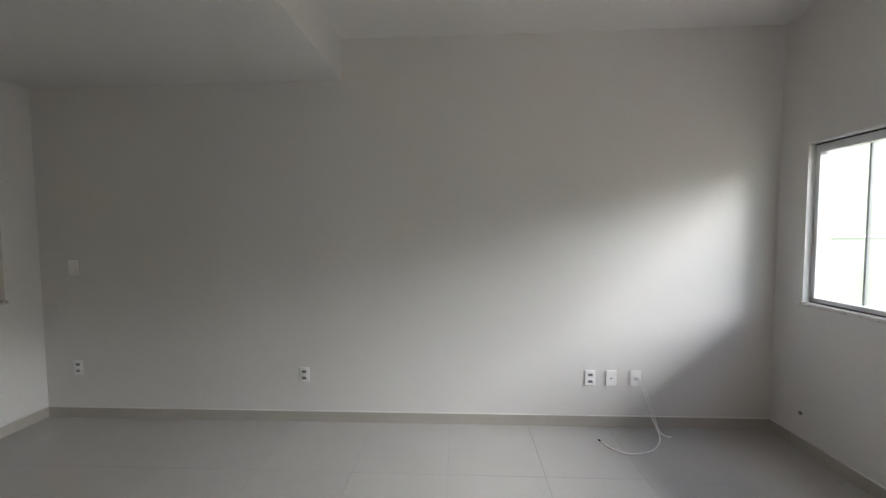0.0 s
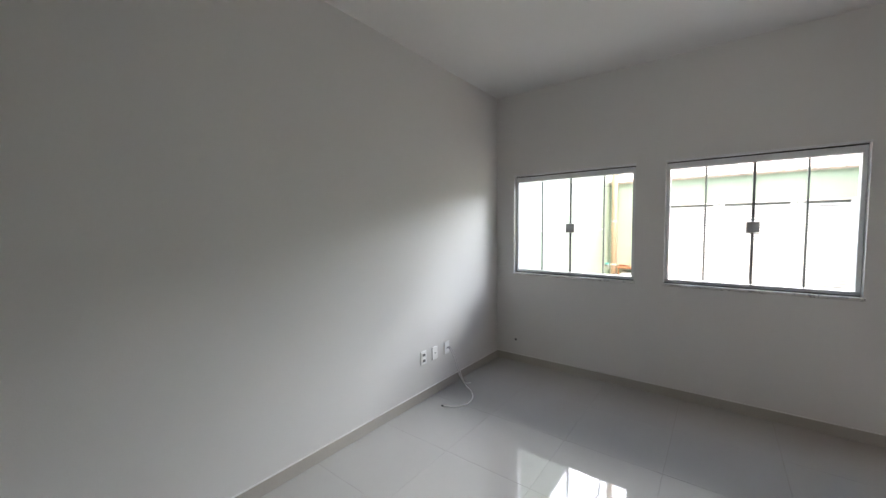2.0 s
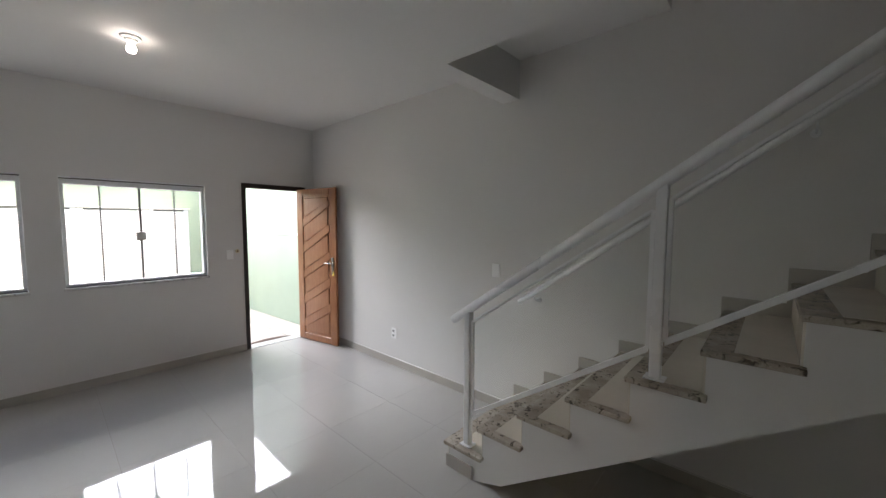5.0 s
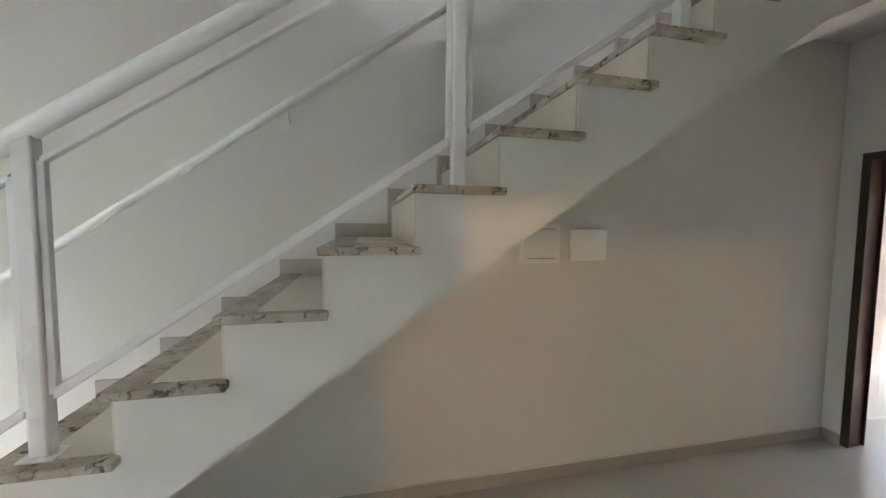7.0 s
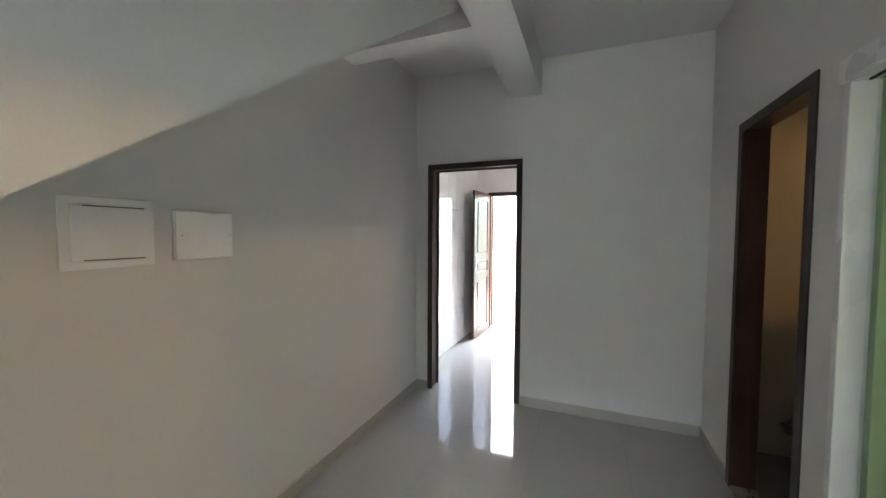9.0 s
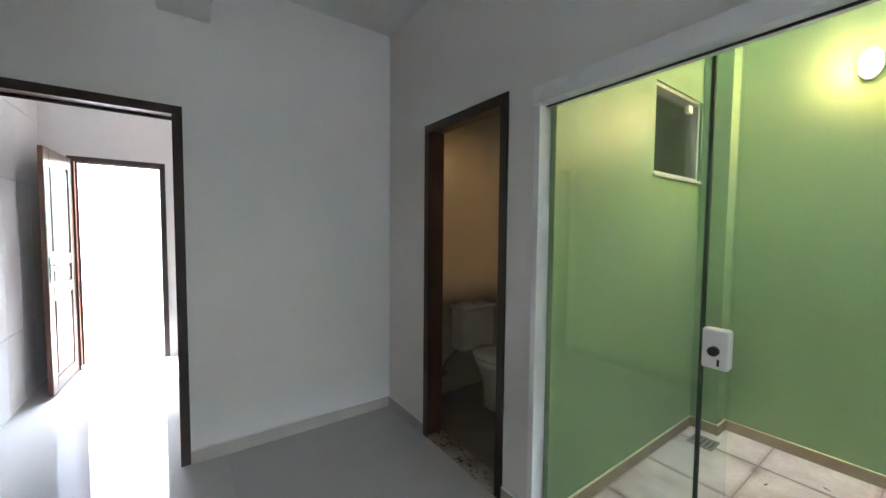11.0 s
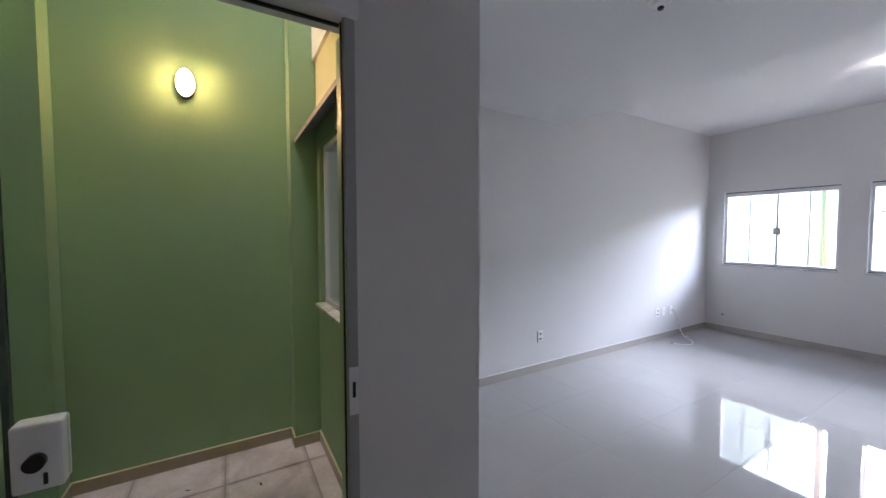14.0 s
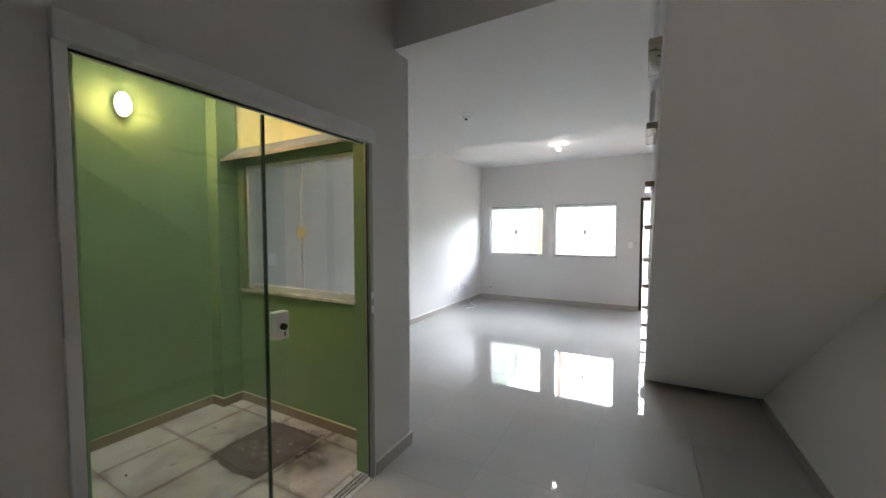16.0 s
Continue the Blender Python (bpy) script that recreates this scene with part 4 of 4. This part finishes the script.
part("bowed_cover", bm, PLASTIC, pan2)


# ---- lamps ----
def ceiling_socket(place, lit, label):
    x, y, z = place
    t = thing("ceiling_lamp", place, label, "lamp")
    part("ceiling_plate", lathe(bmesh.new(), [(0.062, 0.0), (0.062, -0.008), (0.045, -0.016)], Matrix.Translation(place), 28), PLASTIC, t)
    part("lamp_holder", lathe(bmesh.new(), [(0.040, -0.016), (0.034, -0.030), (0.022, -0.038), (0.019, -0.040)], Matrix.Translation(place), 24), PLASTIC, t)
    if lit:
        part("bulb", lathe(bmesh.new(), [(0.014, -0.040), (0.018, -0.052), (0.028, -0.070), (0.031, -0.084), (0.025, -0.100), (0.012, -0.109)], Matrix.Translation(place), 20), BULB, t, "lit white bulb")
    else:
        part("socket_hole", lathe(bmesh.new(), [(0.015, -0.038), (0.015, -0.046), (0.012, -0.052)], Matrix.Translation(place), 16), BLACK, t)
    return t


ceiling_socket((2.02, -1.52, HIGH), True, "white ceiling lamp holder with a lit bulb")
ceiling_socket((1.72, -4.49, LOW), False, "white ceiling lamp holder without a bulb")
wl = thing("wall_lamp", (0.0, -6.593, 2.398), "oval bulkhead wall lamp glowing warm", "lamp")
turn = Matrix.Translation((0.0, -6.593, 2.398)) @ Matrix.Rotation(radians(90), 4, "Y")
part("lamp_base", lathe(bmesh.new(), [(0.072, 0.0), (0.074, 0.018), (0.072, 0.034), (0.069, 0.039), (0.065, 0.039)], turn, 36, sx=1.20, sy=0.70), PLASTIC, wl, "white oval lamp housing")
part("lamp_glass", lathe(bmesh.new(), [(0.0655, 0.0392), (0.064, 0.050), (0.052, 0.061), (0.034, 0.068), (0.010, 0.070)], turn, 36, sx=1.20, sy=0.69), WARMLAMP, wl, "glowing milky glass cover")


# ---- light well floor things ----
man = thing("manhole_cover", (1.01, -6.225, 0), "dark stained concrete manhole cover", "manhole cover")
rng = random.Random(4)
def worn_square(cx, cy, hx, hy, z, wob, n=48):
    out = []
    for a in (2 * math.pi * k / n for k in range(n)):
        r = 1 / max(abs(math.cos(a)), abs(math.sin(a))) ** 0.74
        out.append((cx + hx * r * math.cos(a) * (1 + rng.uniform(-wob, wob)), cy + hy * r * math.sin(a) * (1 + rng.uniform(-wob, wob)), z))
    return out


part("cover_seam", prism(bmesh.new(), worn_square(1.005, -6.225, 0.262, 0.268, -0.012, 0.03), (0, 0, 0.0136)), DIRTGROUT, man, "dirt-filled seam round the cover")
cov = worn_square(1.01, -6.225, 0.232, 0.238, -0.011, 0.02)
part("cover_slab", prism(bmesh.new(), cov, (0, 0, 0.016)), CONCRETE, man)
for i in range(5):
    for j in range(5):
        if (i + j) % 2 == 0:
            part("cover_rib", box(bmesh.new(), 0.875 + 0.06 * i, 0.905 + 0.06 * i, -6.34 + 0.05 * j, -6.315 + 0.05 * j, 0.0035, 0.0085), LIT_RIB, man)
drain = thing("floor_drain", (0.33, -7.21, 0), "small square metal floor drain", "drain")
part("drain_plate", box(bmesh.new(), 0.25, 0.41, -7.285, -7.135, 0.0, 0.004, 0.001), HOODMETAL, drain)
for k in range(5):
    part("drain_slot", box(bmesh.new(), 0.275, 0.385, -7.268 + 0.027 * k, -7.258 + 0.027 * k, 0.004, 0.0048), BLACK, drain)

for nm in ("baseboard_well_south", "baseboard_well_north", "baseboard_well_west", "baseboard_pilaster_south", "baseboard_pilaster_south_side", "baseboard_pilaster_north", "baseboard_pilaster_north_side"):
    ob = bpy.data.objects[nm]
    lo, hi = Vector([min(v.co[i] for v in ob.data.vertices) for i in range(3)]), Vector([max(v.co[i] for v in ob.data.vertices) for i in range(3)])
    part("grout_line", box(bmesh.new(), lo.x, hi.x, lo.y, hi.y, 0.0702, 0.0755), WARMCREAM, ob)
stain = thing("dirt_stain", (1.32, -6.15, 0.0), "brown dirt stain on the tiles around the manhole cover", "stain")
for sx, sy, r, k in ((1.34, -6.10, 0.36, 0.0011), (1.00, -6.22, 0.52, 0.0008)):
    ring = [(sx + r * math.cos(a) * rng.uniform(0.9, 1.1), sy + 0.7 * r * math.sin(a) * rng.uniform(0.9, 1.1), 0.0004) for a in (2 * math.pi * j / 24 for j in range(24))]
    part("dirt_film", prism(bmesh.new(), ring, (0, 0, k)), STAIN, stain)
for bx, by, turn_by, size in ((1.243, -5.944, 0.4, 1.3), (1.225, -6.069, 1.7, 1.6), (0.622, -6.465, 2.2, 1.0), (0.655, -6.644, 0.9, 1.2), (0.527, -6.833, 2.9, 1.0), (0.292, -6.624, 1.2, 1.1), (0.446, -6.258, 0.2, 1.2)):
    crumb = thing("dry_leaf", (bx, by, 0.0), "small curled dry leaf on the light well tiles", "leaf", "dry leaves in the light well")
    c, s_ = math.cos(turn_by) * size, math.sin(turn_by) * size
    blade = [(bx + c * u - s_ * v, by + s_ * u + c * v, 0.002 + w) for u, v, w in ((-0.016, 0, 0.001), (-0.006, -0.006, 0.003), (0.008, -0.005, 0.005), (0.018, 0.001, 0.002), (0.007, 0.006, 0.0), (-0.007, 0.005, 0.002))]
    part("leaf_blade", prism(bmesh.new(), blade, (0, 0, 0.0014)), LEAFDRY, crumb)

# ---- bathroom ----
toilet = thing("toilet", (1.12, -8.5, 0), "white ceramic toilet with a close-coupled tank", "toilet")
TX = 1.12
part("tank", box(bmesh.new(), TX - 0.18, TX + 0.18, -8.825, -8.64, 0.40, 0.76, 0.025), CERAMIC, toilet)
part("tank_lid", box(bmesh.new(), TX - 0.19, TX + 0.19, -8.828, -8.63, 0.76, 0.79, 0.01), CERAMIC, toilet)
part("flush_button", lathe(bmesh.new(), [(0.022, 0.79), (0.022, 0.797), (0.018, 0.80)], Matrix.Translation((TX, -8.73, 0)), 16), CHROME, toilet)
part("bowl", lathe(bmesh.new(), [(0.11, -0.012), (0.105, 0.10), (0.12, 0.22), (0.165, 0.34), (0.185, 0.40), (0.17, 0.405)], Matrix.Translation((TX, -8.40, 0)), 32, sx=1.0, sy=1.3), CERAMIC, toilet)
part("seat_lid", lathe(bmesh.new(), [(0.188, 0.405), (0.192, 0.420), (0.185, 0.438), (0.10, 0.446)], Matrix.Translation((TX, -8.40, 0)), 32, sx=1.0, sy=1.28), CERAMIC, toilet)
valve = thing("water_valve", (1.42, -8.80, 0.22), "dark metal water stop valve on the bathroom wall", "valve")
part("valve_body", tube(bmesh.new(), [(1.42, -8.83, 0.22), (1.42, -8.75, 0.22)], 0.016, 12), HOODMETAL, valve)
part("hose", tube(bmesh.new(), curve_points([(1.42, -8.77, 0.22), (1.42, -8.755, 0.27), (1.38, -8.74, 0.34), (1.30, -8.73, 0.40)]), 0.009, 8), HOODMETAL, valve)
part("valve_wheel", lathe(bmesh.new(), [(0.026, 0.0), (0.030, 0.010), (0.022, 0.020)], Matrix.Translation((1.42, -8.75, 0.22)) @ Matrix.Rotation(radians(-90), 4, "X"), 14), HOODMETAL, valve)
tapk = thing("shower_knob", (0.40, -8.83, 1.36), "small chrome shower knob on the bathroom wall", "knob")
part("knob_plate", lathe(bmesh.new(), [(0.030, 0.0), (0.030, 0.006), (0.020, 0.010)], Matrix.Translation((0.40, -8.83, 1.36)) @ Matrix.Rotation(radians(-90), 4, "X"), 18), CHROME, tapk)
part("knob_grip", lathe(bmesh.new(), [(0.012, 0.010), (0.022, 0.022), (0.022, 0.046), (0.014, 0.052)], Matrix.Translation((0.40, -8.83, 1.36)) @ Matrix.Rotation(radians(-90), 4, "X"), 18), CHROME, tapk)
for z in (2.112, 2.245):
    outlet_ = thing("pipe_stub", (0.395, -8.83, z), "small capped water outlet on the bathroom wall", "pipe")
    part("stub", tube(bmesh.new(), [(0.395, -8.831, z), (0.395, -8.815, z)], 0.014, 12), BLACK, outlet_)

# ---- courtyard in front ----
ground = bmesh.new()
box(ground, -600, 600, -600, 600, -0.9, -0.5)
solid("ground", ground, SOIL, "pale bare ground around the house", "ground", kind="structure")
CX0, CX1, CY = -0.05, 4.32, 5.60
paving = thing("court_floor", (2.1, 3.0, -0.3), "sloping tan paved courtyard floor", "paving", kind="structure")
part("paving_bed", prism(bmesh.new(), [(CX0, 0.16, -0.5), (CX0, CY, -0.5), (CX0, CY, -0.247), (CX0, 0.16, -0.037)], (CX1 - CX0, 0, 0)), GROUT, paving)
wall("court_wall_left", "y", 0.15, CY + 2.5, -0.5, 2.9, CX0 - 0.15, CX0, PALEGREEN, "pale green painted courtyard wall")
wall("court_wall_right", "y", 0.15, CY + 2.5, -0.5, 2.9, CX1, CX1 + 0.15, PALEGREEN, "pale green painted courtyard wall")
for nm, a, b in (("wall_strip_left", CX0, CX0 + 0.012), ("wall_strip_right", CX1 - 0.012, CX1)):
    slab(nm, WALL, "thin white strip along the courtyard wall", "trim", (a, b, 0.16, 5.2, 1.435, 1.455))
GATE = (0.72, 3.93, -0.24, 1.94)
wall("court_facade", "x", CX0, CX1, -0.5, 2.50, CY, CY + 0.15, PALEGREEN, "pale green facade with a white louvred gate", (GATE,))
slab("gate_lintel", WALL, "slim white lintel over the louvred gate", "trim", (GATE[0] - 0.05, GATE[1] + 0.03, CY - 0.02, CY - 0.0005, 1.94, 1.965))
gate = thing("louvred_gate", (2.33, CY + 0.03, -0.24), "white aluminium louvred gate in three panels", "gate")
for a, b in ((GATE[0], 2.01), (2.01, 3.166), (3.166, GATE[1])):
    pnl = part("gate_panel", box(bmesh.new(), a + 0.004, a + 0.095, CY + 0.02, CY + 0.06, -0.235, 1.935, 0.003), ALU, gate)
    part("stile", box(bmesh.new(), b - 0.095, b - 0.004, CY + 0.02, CY + 0.06, -0.235, 1.935, 0.003), ALU, gate)
    for k in range(38):
        z = -0.222 + 0.056 * k
        part("slat", prism(bmesh.new(), [(a + 0.095, CY + 0.022, z), (a + 0.095, CY + 0.029, z - 0.003), (a + 0.095, CY + 0.058, z + 0.040), (a + 0.095, CY + 0.051, z + 0.043)], (b - a - 0.19, 0, 0)), ALU, pnl)
# Dark sheet added to stand for the shade between the slats.
part("slat_shade_sheet", box(bmesh.new(), GATE[0], GATE[1], CY + 0.085, CY + 0.10, -0.24, 1.94), JAMB, gate)
roof_f = thing("court_roof", (2.1, CY, 2.50), "pale clay tile roof edge with white mortar over the courtyard facade", "roof")
for k in range(22):
    x = CX0 + 0.10 + 0.2 * k
    ring = [(x + 0.105 * math.cos(a), CY - 0.12, 2.50 + 0.045 * math.sin(a)) for a in (math.pi * j / 8 for j in range(9))]
    ring += [(x + 0.088 * math.cos(a), CY - 0.12, 2.50 + 0.033 * math.sin(a)) for a in (math.pi * j / 8 for j in range(8, -1, -1))]
    rt = part("roof_tile", prism(bmesh.new(), ring, (0, 2.6, 0.75)), ROOFTILE, roof_f)
    plug = [(x + 0.086 * math.cos(a), CY - 0.105, 2.50 + 0.0315 * math.sin(a)) for a in (math.pi * j / 8 for j in range(9))]
    part("mortar_plug", prism(bmesh.new(), plug, (0, 0.1, 0.029)), WALL, rt, "white mortar in the tile end")
part("roof_deck", prism(bmesh.new(), [(CX0, CY - 0.06, 2.50), (CX0, CY + 2.4, 3.20), (CX0, CY + 2.4, 3.17), (CX0, CY - 0.06, 2.47)], (CX1 - CX0, 0, 0)), ROOFTILE, roof_f)
house = thing("neighbour_house", (4.2, 11.2, -0.5), "pink rendered house behind the courtyard roof", "house")
NB = ((1.75, 2.75, 2.55, 3.45), (3.9, 5.1, 2.55, 3.45))
hw = wall("house_wall", "x", 0.9, 8.0, -0.5, 3.85, 11.2, 11.4, PINK, "", NB)
hw.parent = house
hw.matrix_parent_inverse = base_of(house).inverted()
del hw["kind"], hw["category"]
for x0, x1, z0, z1 in NB:
    hwin = part("house_window", box(bmesh.new(), x0, x1, 11.30, 11.34, z0, z1), ALU_GREY, house, "grey metal shutter window")
    for k in range(1, 4):
        part("shutter_bar", box(bmesh.new(), x0, x1, 11.28, 11.299, z0 + 0.22 * k, z0 + 0.22 * k + 0.05), JAMB, hwin)
part("roof_edge", box(bmesh.new(), 0.8, 8.1, 11.05, 11.45, 3.852, 3.93, 0.01), ROOFTILE, house)
pipe = thing("service_post", (0.09, CY - 0.19, -0.25), "tall pale service post in the courtyard corner", "post")
part("post_tube", tube(bmesh.new(), [(0.09, CY - 0.19, -0.25), (0.09, CY - 0.19, 5.7)], 0.062, 16), POSTPAINT, pipe)
second = thing("service_post", (0.62, CY + 0.6, 2.62), "shorter pale service post behind the roof edge", "post")
part("post_tube", tube(bmesh.new(), [(0.62, CY + 0.6, 2.62), (0.62, CY + 0.6, 5.6)], 0.085, 16), POSTPAINT, second)
for z in (0.6, 1.6):
    part("pipe_clip", lathe(bmesh.new(), [(0.064, z), (0.067, z + 0.015), (0.064, z + 0.03)], Matrix.Translation((0.09, CY - 0.19, 0)), 16), ALU_GREY, pipe)
bench = thing("utility_shelf", (0.42, CY - 0.12, -0.25), "small brown wooden shelf with a box under it", "shelf")
part("shelf_board", box(bmesh.new(), 0.17, 0.67, CY - 0.30, CY - 0.003, 0.545, 0.585, 0.004), WOOD, bench)
for x in (0.20, 0.62):
    part("leg", box(bmesh.new(), x, x + 0.03, CY - 0.29, CY - 0.26, -0.245, 0.545, 0.003), WOOD, bench)
part("white_box", box(bmesh.new(), 0.26, 0.58, CY - 0.26, CY - 0.02, 0.10, 0.44, 0.01), PLASTIC, bench)
CLAY = material("terracotta", (0.42, 0.20, 0.12), 0.8, var=0.15, scale=9)
for x in (0.29, 0.54):
    dish = thing("clay_dish", (x, CY - 0.16, 0.585), "shallow terracotta dish on the wooden shelf", "dish", "dishes on the shelf")
    part("dish_bowl", lathe(bmesh.new(), [(0.06, 0.0), (0.095, 0.028), (0.105, 0.034), (0.098, 0.036), (0.058, 0.012)], Matrix.Translation((x, CY - 0.16, 0.585)), 24), CLAY, dish)
tap = thing("garden_tap", (CX0, CY - 0.42, 0.62), "garden tap with a turquoise handle on the courtyard wall", "tap")
part("tap_body", tube(bmesh.new(), [(CX0, CY - 0.42, 0.62), (CX0 + 0.07, CY - 0.42, 0.62), (CX0 + 0.10, CY - 0.42, 0.59), (CX0 + 0.10, CY - 0.42, 0.54)], 0.014, 10), CHROME, tap)
part("tap_handle", box(bmesh.new(), CX0 + 0.02, CX0 + 0.09, CY - 0.45, CY - 0.39, 0.64, 0.67, 0.008), material("turquoise_plastic", (0.10, 0.48, 0.46), 0.4, var=0.05, bump=0.0), tap, "turquoise plastic handle")
bell = thing("bell_push", (3.155, 0.0, 1.285), "small beige bell push beside the front door", "bell")
part("bell_case", lathe(bmesh.new(), [(0.024, 0.0), (0.024, 0.010), (0.019, 0.015)], Matrix.Translation((3.155, 0.0, 1.285)) @ Matrix.Rotation(radians(90), 4, "X"), 20), CREAM, bell)
part("bell_button", lathe(bmesh.new(), [(0.009, 0.0152), (0.009, 0.019), (0.006, 0.021)], Matrix.Translation((3.155, 0.0, 1.285)) @ Matrix.Rotation(radians(90), 4, "X"), 14), WOOD_RED, bell)
wires = thing("overhead_wires", (0.3, CY - 0.1, 2.2), "dark cables sagging from the eaves", "cable")
part("wire", tube(bmesh.new(), curve_points([(-0.045, 2.20, 2.31), (-0.02, 2.65, 2.235), (-0.015, 3.12, 2.214), (-0.015, 3.7, 2.25), (-0.02, 4.20, 2.335), (0.02, CY - 0.25, 2.42)]), 0.008, 6), BLACK, wires)
part("wire", tube(bmesh.new(), curve_points([(-0.045, 3.3, 2.56), (-0.02, 4.4, 2.47), (0.04, CY - 0.26, 2.50)]), 0.008, 6), BLACK, wires)
for y, z in ((4.20, 2.30), (4.93, 2.365)):
    part("insulator", lathe(bmesh.new(), [(0.012, 0.0), (0.026, 0.012), (0.016, 0.024), (0.026, 0.036), (0.012, 0.05)], Matrix.Translation((-0.02, y, z)), 14), PLASTIC, wires, "white insulator")
for k, (z, sag) in enumerate(((5.62, 0.10), (5.45, 0.16), (5.2, 0.22), (4.95, 0.15))):
    part("wire", tube(bmesh.new(), curve_points([(-6.0, 7.2 - 0.3 * k, z + 0.5), (-2.5, 6.4 - 0.2 * k, z - sag), (0.09, CY - 0.19, z), (3.0, 6.3 + 0.1 * k, z - sag), (8.0, 7.4, z + 0.4)]), 0.010, 6), BLACK, wires)
leaf = thing("dry_leaf", (1.87, -5.35, 0.0), "tiny curled dry brown leaf on the floor", "leaf")
part("leaf_blade", prism(bmesh.new(), [(1.860, -5.355, 0.001), (1.873, -5.361, 0.003), (1.885, -5.352, 0.005), (1.876, -5.344, 0.002)], (0, 0, 0.0012)), WOOD_RED, leaf)
mat_ = thing("door_mat", (3.62, 0.36, -0.04), "dark brown half-round door mat outside", "mat")
arc = [(3.62 + 0.33 * math.cos(a), 0.185 + 0.20 * math.sin(a), 0) for a in (math.pi * k / 20 for k in range(21))]
part("mat_body", prism(bmesh.new(), [(x, y, -0.035 - 0.0386 * (y - 0.16)) for x, y, z in arc], (0, 0, 0.014)), material("brown_mat", (0.10, 0.06, 0.04), 0.9, var=0.2, fine=200, bump=0.2), mat_)

# ---- yard behind the kitchen ----
slab("yard_floor", COURT, "sunlit pale yard paving behind the house", "paving", (0.5, 6.5, -16.0, KY - 0.15, -0.5, -0.03))
wall("yard_wall_far", "x", 0.5, 4.08, -0.5, 2.4, -15.15, -15.0, PALEGREEN, "pale green yard wall")
wall("yard_wall_white", "x", 4.08, 6.5, -0.5, 2.4, -15.15, -15.0, WALL, "white yard wall")


# ---- tiles ----
def tile_mesh(name, w, d, h, mat, bevel=0.002):
    b = bmesh.new()
    box(b, -w / 2, w / 2, -d / 2, d / 2, -h, 0, bevel)
    return mesh_from(name, b, mat)


def lay(parent, name, xs, ys, z, gap, mat, slope=0.0):
    """Tiles between the given joint lines, alike ones sharing a mesh."""
    made = {}
    for x0, x1 in zip(xs, xs[1:]):
        for y0, y1 in zip(ys, ys[1:]):
            w, d = round(abs(x1 - x0) - gap, 4), round(abs(y1 - y0) - gap, 4)
            if w < 0.01 or d < 0.01:
                continue
            key = (w, d)
            if key not in made:
                made[key] = tile_mesh(name, w, d, 0.010, mat, 0.0005)
            o = new(name, made[key])
            o.parent = parent
            yc = (y0 + y1) / 2
            o.matrix_parent_inverse = base_of(parent).inverted()
            o.matrix_basis = Matrix.Translation(((x0 + x1) / 2, yc, z(yc))) @ Matrix.Rotation(slope, 4, "X")


def joints(a, b, step, start):
    out = [a]
    v = start
    while v < b - 0.005:
        if v > a + 0.005:
            out.append(v)
        v += step
    return out + [b]


lay(floor, "floor_tile", joints(XC, W, 0.6, 0.6), joints(YB, YR, 0.6, -9.0), lambda y: 0.0, 0.0009, PORC)
lay(floor, "floor_tile", joints(0.0, W, 0.6, 0.6), joints(YR, 0.0, 0.6, -9.0), lambda y: 0.0, 0.0009, PORC)
kitchen_wall = bpy.data.objects["wall_kitchen_right"]
for i in range(7):
    for j in range(5):
        t0 = new("wall_tile", bpy.data.meshes.get("wall_tile") or mesh_from("wall_tile", box(bmesh.new(), -0.006, 0, -0.1585, 0.1585, 0.0015, 0.5985, 0.001), TILE))
        t0.parent = kitchen_wall
        t0.matrix_basis = Matrix.Translation((KX1 + 0.001, -9.05 - 0.16 - 0.32 * i, 0.6 * j))
lay(well_floor, "well_tile", joints(0.0, LW_E, 0.47, 0.345), joints(LW_S, LW_N, 0.47, -6.91), lambda y: 0.0, 0.006, WELLTILE)
lay(paving, "paving_tile", joints(CX0, CX1, 0.45, 0.3), joints(0.16, CY, 0.45, 0.5), lambda y: -0.035 - 0.0386 * (y - 0.16) + 0.008, 0.008, COURT, -0.0386)
